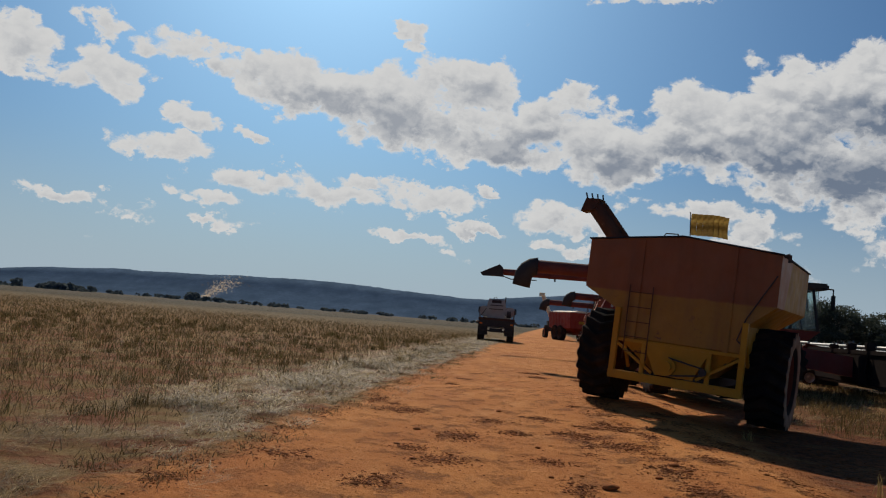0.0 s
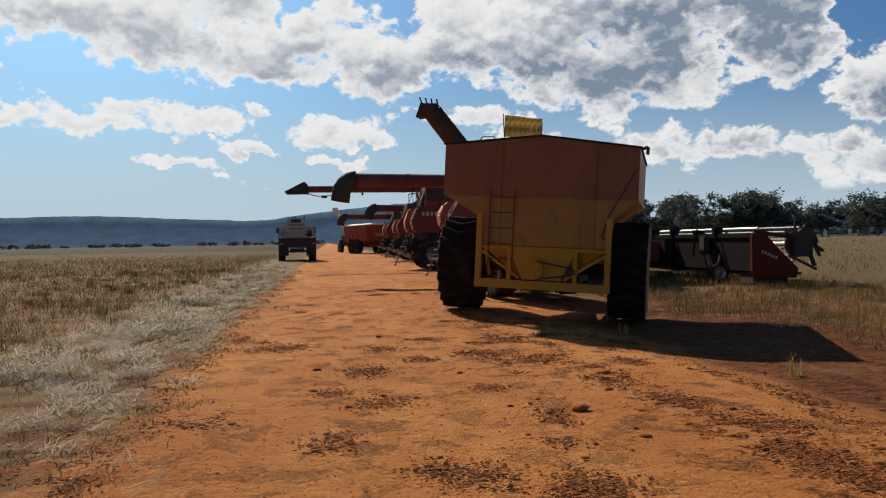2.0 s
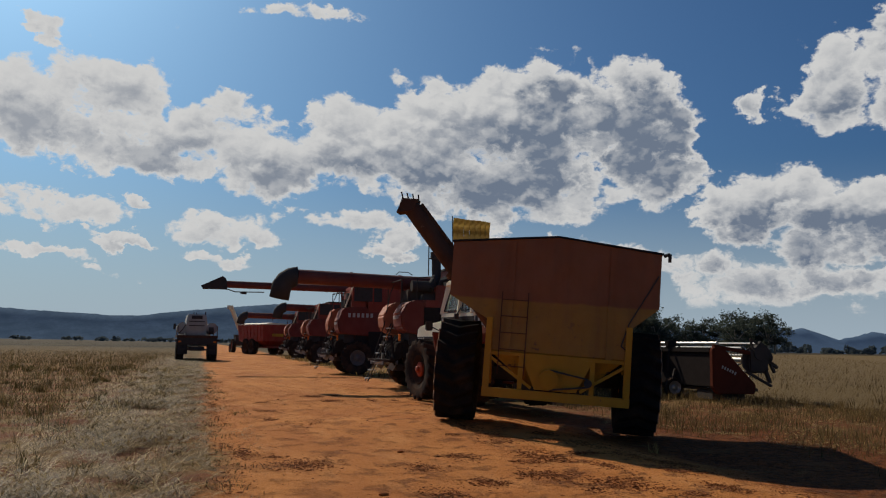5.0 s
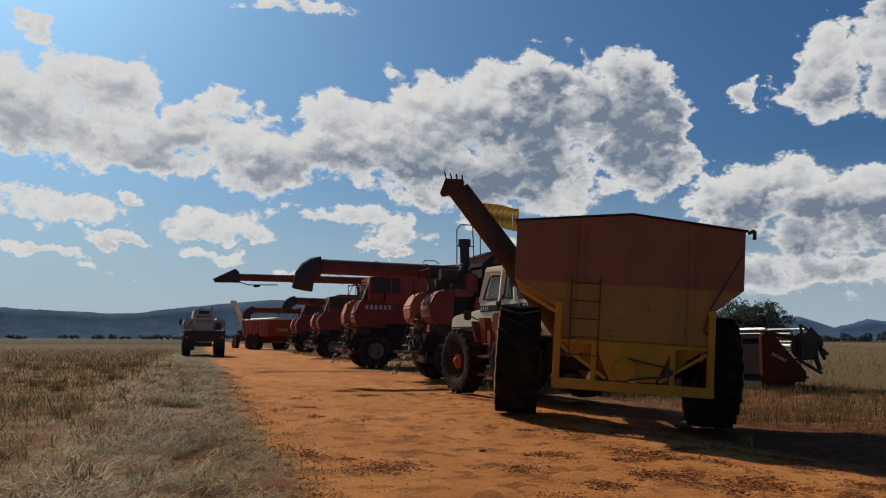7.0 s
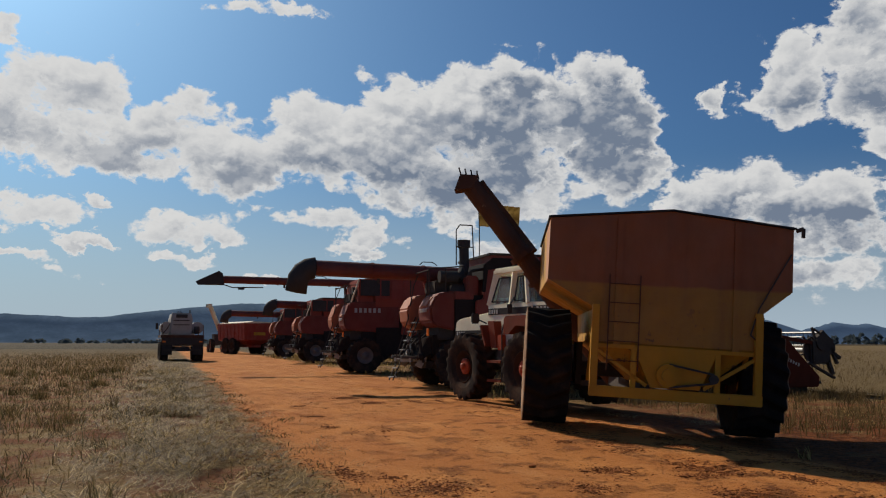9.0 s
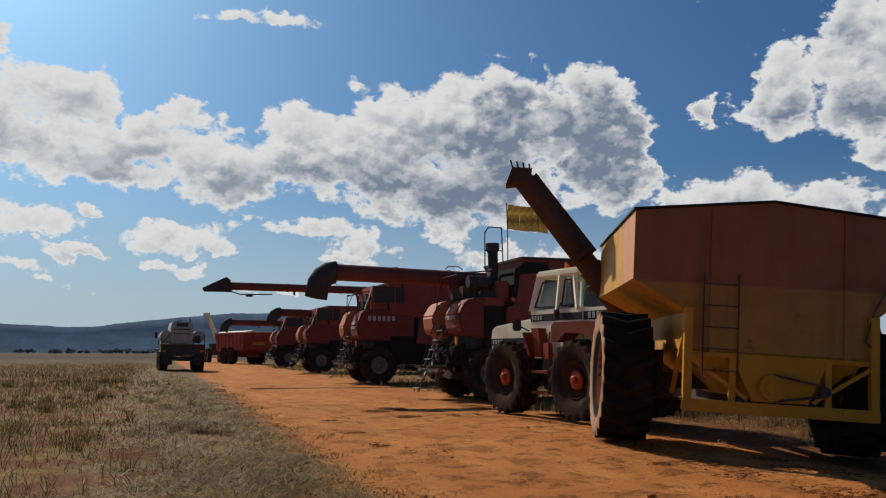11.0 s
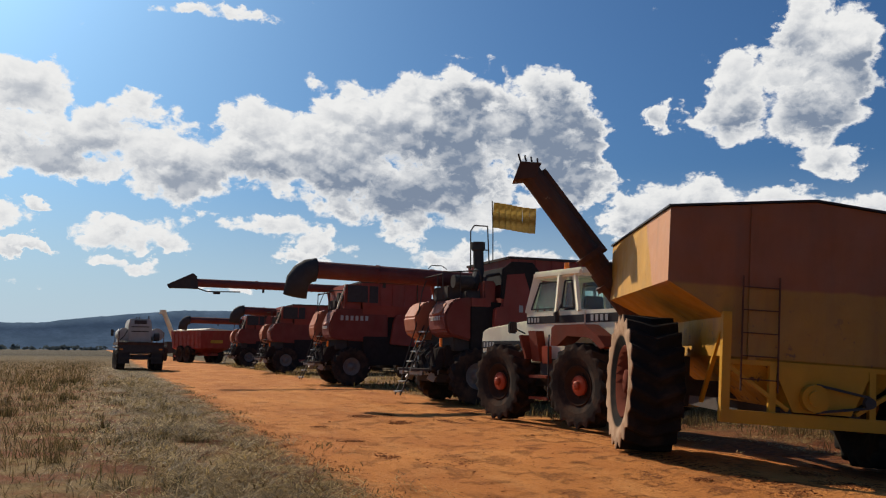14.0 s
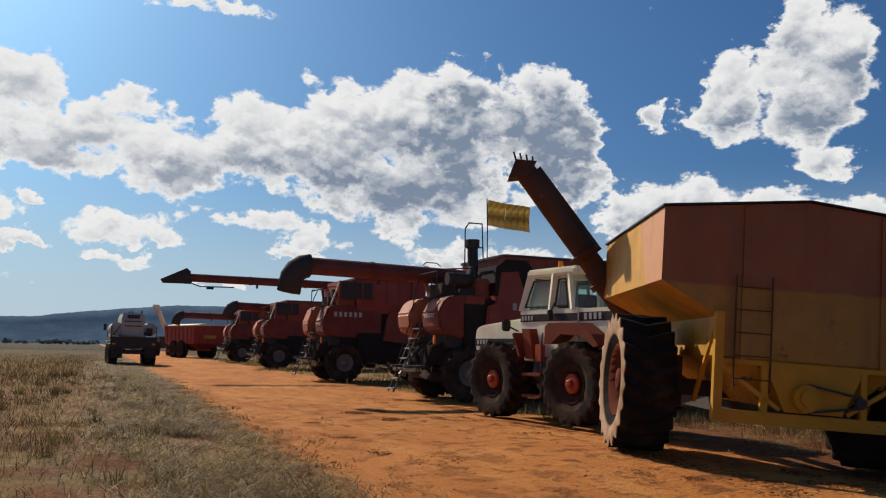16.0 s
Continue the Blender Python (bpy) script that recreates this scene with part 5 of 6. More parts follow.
def combine(m, label, hood_top, lettered, stack, lad_y, auger, spout, tall=4.2):
    """Local x runs ahead from the rear hood, y to the machine's left."""
    e = thing("combine_harvester", m, label, "combine harvester", "combines parked in a row")
    h = hood_top
    # tail: two separate pods with the ladder's gap between them, before a dark engine bay
    part("engine_bay", boxes((0.62, 2.0, -1.25, 1.25, 1.5, h - 0.12), bevel=0.03), M_BLACK, e)

    def pod(name, x0, deep, y0, y1, mat, label=""):
        prof = [(x0 + 0.16, 1.92), (x0 + 0.02, 2.06), (x0 - 0.04, 2.50), (x0 + 0.20, h - 0.08), (x0 + 0.40, h), (x0 + deep, h + 0.04), (x0 + deep, 1.78)]
        bm = prism(bmesh.new(), prof, "y", y0, y1)
        bmesh.ops.bevel(bm, geom=bm.edges[:], offset=0.055, segments=2, affect="EDGES")
        return part(name, bm, mat, e, label)

    reach = 0.80 if stack else 2.55
    # near pod is coloured as shaded, far pod as sunlit
    hood = pod("tail_pod", 0.30, reach, -1.42, -0.10, M_SHADEDPOD)
    pod("tail_pod", 0.10, 0.75, 0.46, 1.50, M_SUNLITRED, "tail pod in sunlit pale red")
    bm = bmesh.new()
    loft(bm, [[(0.25, -1.05, 2.56), (0.25, -0.45, 2.56), (0.44, -0.40, 2.84), (0.44, -1.10, 2.84)], [(0.29, -1.05, 2.53), (0.29, -0.45, 2.53), (0.48, -0.40, 2.81), (0.48, -1.10, 2.81)]])
    part("lamp_shield", bm, M_SUNLITRED, hood, "pale slanted panel")
    if lettered:
        bars(hood, "lettering", (0.248, -0.40, 2.36), (0, -1, 0), (0, 0, 1), 6, 0.12)
        if not stack:
            bars(hood, "lettering", (0.75, -1.426, 2.72), (1, 0, 0), (0, 0, 1), 6, 0.20)
    if stack:
        part("side_duct", prism(bmesh.new(), [(1.95, 3.0), (2.0, 3.85), (2.3, 4.08), (2.95, 4.08), (3.2, 3.8), (3.25, 3.0)], "y", -1.585, -1.50), M_MATTBLACK, e, "black air duct")
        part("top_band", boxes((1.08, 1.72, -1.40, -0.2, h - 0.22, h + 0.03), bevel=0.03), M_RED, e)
        part("side_sheet", boxes((1.08, 1.74, -1.40, -1.30, 1.25, h - 0.22), bevel=0.02), M_MATTBLACK, e)
    else:
        part("engine_house", boxes((0.95, 1.66, -1.36, 1.3, h - 0.02, tall - 0.1), bevel=0.05), M_RED, e)
        part("side_vent", boxes((1.0, 2.35, -1.53, -1.50, h + 0.28, tall - 0.16), bevel=0.01), M_BLACK, e)
        part("corner_strut", beam(bmesh.new(), (0.62, -1.3, h), (0.98, -1.3, tall - 0.1), 0.06, 0.06), M_CREAM, e)
    for s in (-1, 1):
        bm = boxes((0.30, 0.36, s * 1.0 - 0.05, s * 1.0 + 0.05, 1.62, 1.86), bevel=0.01)
        part("tail_lamp", bm, M_AMBER, e)
    # side shields
    for s in (-1, 1):
        bm = prism(bmesh.new(), [(1.70, 2.10), (1.74, 2.72), (1.98, 2.78), (2.10, 3.72), (2.70, 3.78), (2.98, 2.95), (4.7, 3.05), (4.9, 2.0)] if stack else [(2.9, 1.75), (3.05, 2.75), (3.2, 3.0), (4.7, 3.05), (4.9, 1.9), (4.5, 1.60)], "y", s * 1.44, s * 1.60)
        bmesh.ops.bevel(bm, geom=bm.edges[:], offset=0.03, segments=2, affect="EDGES")
        shield = part("side_shield", bm, M_RED, e)
        if lettered and stack:
            o, a = ((2.5, -1.606, 2.62), (1, 0, 0)) if s < 0 else ((3.6, 1.606, 2.62), (-1, 0, 0))
            bars(shield, "lettering", o, a, (0, 0, 1), 6, 0.2)
        part("lower_shield", boxes((1.75, 4.6, s * 1.41 - 0.04, s * 1.41 + 0.04, 0.85, 2.06), bevel=0.02), M_MATTBLACK, e)
    part("main_body", boxes((1.1, 5.0, -1.34, 1.34, 1.0, 2.9)), M_MATTBLACK, e)
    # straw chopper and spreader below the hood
    part("chopper", boxes((0.42, 1.2, -1.05, 1.05, 1.02, 1.66), bevel=0.05), M_MATTBLACK, e)
    part("chopper_hood", prism(bmesh.new(), [(0.42, 1.05), (0.12, 0.86), (0.08, 0.92), (0.30, 1.55), (0.42, 1.6)], "y", -0.95, 0.95), M_MATTBLACK, e)
    for s in (-0.55, 0.55):
        bm = cyl(bmesh.new(), (0.0, s, 0.92), (0.0, s, 1.0), 0.42, 18)
        part("spreader_disc", bm, M_DARK, e)
        for k in range(4):
            a = k * 1.571 + s
            bm = beam(bmesh.new(), (0.08 * math.cos(a), s + 0.08 * math.sin(a), 0.88), (0.42 * math.cos(a), s + 0.42 * math.sin(a), 0.88), 0.05, 0.12)
            part("spreader_blade", bm, M_STEEL, e)
    for y in (-0.9, 0.9):
        bm = prism(bmesh.new(), [(-0.05, 0.72), (0.12, 0.95), (0.25, 1.30), (0.32, 0.95), (0.15, 0.62)], "y", y - 0.03, y + 0.03)
        part("tail_board", bm, M_STEEL, e)
    # grain tank
    bm = bmesh.new()
    tx = 2.25 if stack else 1.62
    loft(bm, [rect(tx + 0.13, 4.6, -1.40, 1.40, 2.9), rect(tx + 0.08, 4.75, -1.50, 1.50, 3.35), rect(tx, 4.85, -1.52, 1.52, tall)])
    tank = part("grain_tank", bm, M_RED, e)
    bm = bmesh.new()
    for a, b in (((tx, -1.54, tall), (4.85, -1.54, tall)), ((tx, 1.54, tall), (4.85, 1.54, tall)), ((tx - 0.02, -1.52, tall), (tx - 0.02, 1.52, tall))):
        beam(bm, a, b, 0.07, 0.07)
    part("tank_rim", bm, M_DARK, tank)
    for k in range(5):
        x = tx + 0.3 + 0.55 * k
        part("tank_rib", boxes((x - 0.03, x + 0.03, -1.55, -1.515, 3.4, tall - 0.02)), M_RED, tank)
    part("tank_grille", boxes((tx - 0.035, tx - 0.005, -1.2, 1.2, 3.45, tall - 0.25)), M_BLACK, tank)
    # engine deck
    part("engine", boxes((0.7, 1.6, -0.6, 0.6, h + 0.02, h + 0.42), (1.1, 1.6, -1.0, -0.6, h, h + 0.25), bevel=0.04), M_DARK, e)
    if stack:
        for k, (y, z) in enumerate(((-1.0, 0.55), (-0.2, 0.75), (0.5, 0.5), (1.0, 0.65))):
            bm = boxes((1.55 + 0.1 * k, 1.95 + 0.08 * k, y - 0.22, y + 0.22, h - 0.1, h + z), bevel=0.05)
            part("engine_cover", bm, M_DARK if k % 2 else M_RED, e)
        part("engine_hose", pipe(bmesh.new(), [(1.5, -0.9, h + 0.1), (1.75, -1.0, h + 0.7), (2.2, -0.9, h + 0.8)], 0.05), M_BLACK, e)
    bm = cyl(bmesh.new(), (0.75, -0.85, h + 0.52), (1.35, -0.85, h + 0.52), 0.19, 16)
    part("air_cleaner", bm, M_BLACK, e)
    if stack:
        bm = bmesh.new()
        pipe(bm, [(1.35, -0.85, h + 0.45), (1.55, -0.75, h + 0.62), (1.72, -0.5, h + 0.9), (1.72, -0.45, 4.62)], 0.16, 14)
        part("intake_pipe", bm, M_BLACK, e)
        bm = cyl(bmesh.new(), (1.72, -0.45, 4.52), (1.72, -0.45, 4.74), 0.21, 16)
        cyl(bm, (1.72, -0.45, 4.46), (1.72, -0.45, 4.52), 0.15, 16, 0.21)
        part("pre_cleaner", bm, M_BLACK, e)
    else:
        bm = cyl(bmesh.new(), (1.3, 0.3, h + 0.3), (1.3, 0.3, h + 0.95), 0.08, 12)
        part("exhaust_pipe", bm, M_DARK, e)
    # deck rails
    for s in (-1.05, 1.05):
        pts = [(0.35, s, h), (0.35, s, h + 0.75), (1.5, s, h + 0.85), (1.6, s, h + 0.2)]
        part("handrail", pipe(bmesh.new(), pts, 0.02), M_DARK, e)
        part("rail_post", pipe(bmesh.new(), [(0.9, s, h), (0.9, s, h + 0.8)], 0.018), M_DARK, e)
    part("handrail", pipe(bmesh.new(), [(0.35, -1.05, h + 0.7), (0.35, 1.05, h + 0.7)], 0.02), M_DARK, e)
    if stack:
        pts = [(1.40, -0.62, 3.9), (1.40, -0.62, 5.05), (1.52, -0.62, 5.22), (1.95, -0.62, 5.22), (2.0, -0.62, 4.1)]
        part("grab_rail", pipe(bmesh.new(), pts, 0.02), M_DARK, e)
        part("grab_rail", pipe(bmesh.new(), [(1.40, -0.62, 4.5), (2.0, -0.62, 4.5)], 0.018), M_DARK, e)
    ladder(e, (0.36, lad_y, 2.25), (-0.52, lad_y, 0.22), 0.46, 7)
    part("deck_ladder", pipe(bmesh.new(), [(0.40, lad_y - 0.2, 2.2), (0.62, lad_y - 0.2, h + 0.1), (0.62, lad_y - 0.2, h + 0.75)], 0.02), M_DARK, e)
    part("ladder_rail", pipe(bmesh.new(), [(-0.3, lad_y + 0.27, 0.9), (0.12, lad_y + 0.29, 2.2), (0.30, lad_y + 0.27, h + 0.3), (0.5, lad_y + 0.27, h + 0.8)], 0.018), M_DARK, e)
    # hydraulic hoses and small fittings at the tail
    for k in range(4):
        y = -0.75 + 0.45 * k
        part("hose", pipe(bmesh.new(), [(0.4, y, 1.75), (0.02, y + 0.08, 1.35), (0.2, y + 0.16, 0.9)], 0.022), M_BLACK, e)
    for k, (y, z0, z1) in enumerate(((-1.0, 0.8, 1.7), (-0.3, 0.75, 1.45), (0.35, 0.9, 1.6), (0.8, 0.7, 1.5))):
        bm = beam(bmesh.new(), (0.20 + 0.06 * k, y, z0), (0.10, y + 0.2, z1), 0.05, 0.07)
        cyl(bm, (0.02, y, z0 + 0.2), (0.16, y, z0 + 0.2), 0.09, 12)
        part("spreader_bracket", bm, M_STEEL if k == 2 else M_MATTBLACK, e)
    part("counterweight", boxes((0.3, 0.9, -0.8, 0.8, 0.62, 0.85), bevel=0.03), M_DARK, e)
    part("rear_axle", boxes((1.1, 1.4, -1.2, 1.2, 0.68, 0.92)), M_DARK, e)
    part("front_axle", boxes((5.0, 5.4, -1.6, 1.6, 0.75, 1.1)), M_DARK, e)
    for s in (-1, 1):
        wheel(e, 1.25, s * 1.33, 0.80, 0.80, 0.50, M_RIM, "y", 20, 0.44, s)
        wheel(e, 5.2, s * 1.80, 0.98, 0.98, 0.62, M_RED, "y", 20, 0.52, s)
    # cab
    bm = bmesh.new()
    loft(bm, [rect(5.1, 6.5, -0.85, 0.85, 1.75), rect(5.0, 6.9, -0.95, 0.95, 2.1)])
    part("cab_floor", bm, M_RED, e)
    for x, s in ((5.05, -1), (5.05, 1), (6.65, -1), (6.65, 1)):
        bm = beam(bmesh.new(), (x + (0.15 if x > 6 else 0), s * 0.92, 2.1), (x - (0.05 if x > 6 else 0), s * 0.92, 3.55), 0.08, 0.08)
        part("cab_pillar", bm, M_BLACK, e)
    for a, b in (((5.1, -0.94), (6.7, -0.93)), ((5.1, 0.93), (6.7, 0.94)), ((6.77, -0.9), (6.79, 0.9))):
        part("cab_window", boxes((a[0], b[0], a[1], b[1], 2.14, 3.52)), M_GLASS, e)
    part("cab_roof", boxes((4.8, 7.1, -1.05, 1.05, 3.55, 3.78), bevel=0.06), M_RED if not stack else M_DARK, e)
    part("cab_seat", boxes((5.4, 5.9, -0.25, 0.25, 2.1, 2.5), (5.3, 5.45, -0.25, 0.25, 2.4, 3.1), bevel=0.03), M_BLACK, e)
    for s in (-1, 1):
        bm = pipe(bmesh.new(), [(6.9, s * 1.0, 3.6), (7.1, s * 1.45, 3.55), (7.1, s * 1.45, 3.35)], 0.025)
        box(bm, 7.06, 7.14, s * 1.45 - 0.13, s * 1.45 + 0.13, 2.85, 3.35, 0.02)
        part("mirror", bm, M_BLACK, e)
    bm = prism(bmesh.new(), [(4.9, 1.7), (5.4, 0.95), (8.6, 0.55), (8.6, 1.25)], "y", -0.65, 0.65)
    part("feeder_house", bm, M_RED, e)
    # folded unloading auger reaching back over the tail
    a, b = Vector((2.6, 0.95, auger[2] - 0.06)), Vector(auger)
    r = 0.25 if spout == "elbow" else 0.175
    bm = cyl(bmesh.new(), a, b, r, 18)
    tube = part("unloading_auger", bm, M_AUGER, e, "long folded unloading auger")
    part("auger_elbow", cyl(bmesh.new(), a, a + Vector((0.5, 0.15, -0.9)), r * 1.15, 16), M_AUGER, tube)
    for f in (0.34, 0.66):
        p = a.lerp(b, f)
        part("auger_band", cyl(bmesh.new(), p - (b - a).normalized() * 0.04, p + (b - a).normalized() * 0.04, r + 0.02, 18), M_AUGER, tube)
    part("auger_cradle", pipe(bmesh.new(), [(0.9, 0.85, h), (0.75, 0.82, a.lerp(b, 0.3).z - r)], 0.06), M_RED, e)
    p = a.lerp(b, 0.62)
    part("work_lamp", pipe(bmesh.new(), [(p.x, p.y, p.z - r), (p.x, p.y, p.z - r - 0.14)], 0.05), M_BLACK, tube)
    part("cable_loop", pipe(bmesh.new(), [(p.x + 2.0, p.y, p.z + r), (p.x + 1.85, p.y, p.z + r + 0.1), (p.x + 1.5, p.y, p.z + r + 0.1), (p.x + 1.4, p.y, p.z + r)], 0.015), M_BLACK, tube)
    if spout == "elbow":
        # a rounded rubber elbow that turns downwards
        ring = []
        for ang, ext in ((0, 0.0), (22, 0.0), (45, 0.0), (68, 0.0), (80, 0.32)):
            t = radians(ang)
            c = b + Vector((-0.55 * math.sin(t) - ext * 0.12, 0, -0.55 * (1 - math.cos(t)) - ext))
            u = Vector((math.sin(t), 0, -math.cos(t))) * -1
            ring.append([tuple(c + u * (0.34 * math.cos(k)) + Vector((0, 0.32 * math.sin(k), 0))) for k in np.linspace(0, 2 * math.pi, 14, endpoint=False)])
        part("spout", loft(bmesh.new(), ring), M_BLACK, tube, "black rubber elbow spout", True)
    else:
        bm = loft(bmesh.new(), [[(b.x + 0.12, b.y - 0.22, b.z - 0.26), (b.x + 0.12, b.y + 0.22, b.z - 0.26), (b.x + 0.05, b.y + 0.22, b.z + 0.25), (b.x + 0.05, b.y - 0.22, b.z + 0.25)],
                                [(b.x - 0.25, b.y - 0.26, b.z - 0.25), (b.x - 0.25, b.y + 0.26, b.z - 0.25), (b.x - 0.12, b.y + 0.26, b.z + 0.38), (b.x - 0.12, b.y - 0.26, b.z + 0.38)],
                                [(b.x - 1.02, b.y - 0.26, b.z - 0.26), (b.x - 1.02, b.y + 0.26, b.z - 0.26), (b.x - 1.12, b.y + 0.26, b.z - 0.12), (b.x - 1.12, b.y - 0.26, b.z - 0.12)]])
        part("spout", bm, M_BLACK, tube, "angled dark sheet spout")
        part("lamp_bracket", pipe(bmesh.new(), [(b.x, b.y, b.z - 0.2), (b.x + 0.5, b.y, b.z - 0.36), (b.x + 1.9, b.y, b.z - 0.33)], 0.025), M_DARK, tube)
        part("camera_pod", boxes((b.x + 0.75, b.x + 1.05, b.y - 0.06, b.y + 0.06, b.z - 0.46, b.z - 0.34), bevel=0.02), M_BLACK, tube)
    return e


def header(m):
    """Wide cutting front with a bat reel; the crop side points along x."""
    e = thing("harvester_header", m, "wide dark red harvester cutting front with steel reel bars", "header", "cutting fronts of the combines")
    Y0, Y1 = -7.0, 6.2
    part("back_sheet", boxes((8.42, 8.55, Y0 + 0.1, Y1 - 0.1, 0.42, 1.42), bevel=0.015), M_MATTBLACK, e)
    part("top_beam", boxes((8.36, 8.60, Y0 + 0.1, Y1 - 0.1, 1.42, 1.58), bevel=0.02), M_MATTBLACK, e)
    part("table", boxes((8.55, 10.0, Y0 + 0.1, Y1 - 0.1, 0.30, 0.38)), M_DARK, e)
    part("conveyor_tube", cyl(bmesh.new(), (8.95, Y0 + 0.2, 0.72), (8.95, Y1 - 0.2, 0.72), 0.28, 16), M_DARK, e)
    part("back_tube", cyl(bmesh.new(), (8.62, Y0 + 0.1, 1.70), (8.62, Y1 - 0.1, 1.70), 0.05, 10), M_STEEL, e)
    for y in (Y0, Y1):
        prof = [(8.34, 0.42), (8.34, 1.52), (8.42, 1.60), (8.70, 1.60), (9.3, 0.98), (9.8, 0.50), (9.75, 0.22), (8.5, 0.22)]
        bm = prism(bmesh.new(), prof, "y", y - 0.09, y + 0.09)
        bmesh.ops.bevel(bm, geom=bm.edges[:], offset=0.025, segments=2, affect="EDGES")
        pan = part("end_panel", bm, M_DARKRED, e)
        if y < 0:
            bars(pan, "lettering", (8.62, y - 0.096, 0.98), (1, 0, -0.42), (0.42, 0, 1), 6, 0.085)
    # reel
    ax = (9.95, 1.22)
    part("reel_shaft", cyl(bmesh.new(), (ax[0], Y0 + 0.25, ax[1]), (ax[0], Y1 - 0.25, ax[1]), 0.07, 12), M_STEEL, e)
    for k in range(6):
        a = radians(15 + 60 * k)
        c = (ax[0] + 0.52 * math.cos(a), ax[1] + 0.52 * math.sin(a))
        bat = part("reel_bar", cyl(bmesh.new(), (c[0], Y0 + 0.25, c[1]), (c[0], Y1 - 0.25, c[1]), 0.03, 8), M_STEEL, e)
        bm = bmesh.new()
        y = Y0 + 0.35
        while y < Y1 - 0.3:
            beam(bm, (c[0], y, c[1]), (c[0] + 0.03, y, c[1] - 0.24), 0.012, 0.012)
            y += 0.16
        tagged(part("tines", bm, M_DARK, bat), kind="stuff")
    for y in (Y0 + 0.25, (Y0 + Y1) / 2, Y1 - 0.25):
        bm = bmesh.new()
        for k in range(6):
            a = radians(15 + 60 * k)
            beam(bm, (ax[0], y, ax[1]), (ax[0] + 0.55 * math.cos(a), y, ax[1] + 0.55 * math.sin(a)), 0.07, 0.03)
        cyl(bm, (ax[0], y - 0.02, ax[1]), (ax[0], y + 0.02, ax[1]), 0.40, 18)
        part("reel_spider", bm, M_DARK, e)
    for y in (Y0 + 0.15, Y1 - 0.15):
        part("reel_arm", beam(bmesh.new(), (8.5, y, 1.62), (9.85, y, 1.42), 0.08, 0.10), M_DARKRED, e)
        bm = bmesh.new()
        cyl(bm, (10.35, y - 0.05, 1.3), (10.35, y + 0.05, 1.3), 0.2, 14)
        beam(bm, (9.85, y, 1.42), (10.4, y, 1.3), 0.08, 0.08)
        beam(bm, (10.4, y, 1.3), (10.62, y, 0.85), 0.1, 0.06)
        beam(bm, (10.1, y, 1.75), (10.45, y, 1.45), 0.12, 0.1)
        beam(bm, (10.5, y, 1.15), (10.72, y, 1.0), 0.1, 0.08)
        cyl(bm, (10.1, y - 0.1, 1.45), (10.1, y + 0.1, 1.45), 0.24, 14)
        box(bm, 9.72, 10.40, y - 0.06, y + 0.06, 0.85, 1.55, 0.05)
        beam(bm, (9.9, y, 1.5), (9.8, y, 1.86), 0.06, 0.05)
        beam(bm, (9.8, y, 1.84), (10.05, y, 1.72), 0.05, 0.05)
        beam(bm, (10.3, y, 0.95), (10.45, y, 0.55), 0.12, 0.08)
        beam(bm, (9.6, y, 0.9), (10.5, y, 0.45), 0.1, 0.06)
        part("divider", bm, M_DARK, e)
    for y, z in ((-4.6, 1.78), (-3.1, 1.72), (-1.2, 1.86), (0.6, 1.8), (2.4, 1.74)):
        bm = boxes((8.30, 8.62, y - 0.12, y + 0.12, 1.58, z), bevel=0.03)
        beam(bm, (8.45, y, z), (8.85, y + 0.1, z - 0.18), 0.05, 0.05)
        beam(bm, (8.35, y - 0.1, 1.5), (8.2, y - 0.25, 0.8), 0.05, 0.05)
        part("valve_block", bm, M_MATTBLACK, e)
    part("drive_motor", boxes((8.15, 8.36, -4.3, -3.9, 0.9, 1.5), bevel=0.04), M_DARK, e)
    part("adapter_frame", boxes((8.1, 8.4, -1.2, 1.2, 0.4, 1.4), bevel=0.04), M_MATTBLACK, e)
    for y in (-5.1, 4.6):
        wheel(e, 8.24, y, 0.32, 0.32, 0.22, M_STEEL, "y", 24, 0.62, -1, "small gauge wheel with a pale rim")
        part("wheel_arm", beam(bmesh.new(), (8.4, y + 0.15, 0.9), (8.24, y + 0.15, 0.32), 0.07, 0.07), M_DARK, e)
    part("skid", boxes((8.5, 9.6, Y0 + 0.2, Y0 + 1.0, 0.05, 0.30)), M_DARK, e)
    part("skid", boxes((8.5, 9.6, Y1 - 1.0, Y1 - 0.2, 0.05, 0.30)), M_DARK, e)
    return e


def row():
    places = ((3.2, 31.4, 0.0), (3.05, 43.9, 0.0), (3.75, 61.2, 0.0), (4.1, 77.6, 0.0))
    ms = [pose(x, y, ground_height(x + 3, y), 0, 0, r) for x, y, r in places]
    combine(ms[0], "dark red combine harvester with tall intake stack seen from the tail", 2.98, True, True, 0.22, (-3.02, 0.30, 3.76), "elbow")
    combine(ms[1], "dark red combine harvester with slim unloading auger parked in the row", 3.20, True, False, 0.22, (-4.95, 1.1, 4.25), "slim", 4.35)
    combine(ms[2], "dusty dark red combine harvester third in the parked row", 3.05, False, False, 0.22, (-1.1, 0.4, 3.85), "elbow")
    combine(ms[3], "dusty dark red combine harvester at the row's far end", 3.05, False, False, 0.22, (-3.2, 0.4, 3.70), "elbow")
    h = header(ms[0])
    for m in ms[1:]:
        copy_thing(h, m)


row()

# ---- truck, second cart, far tractor, flag ----


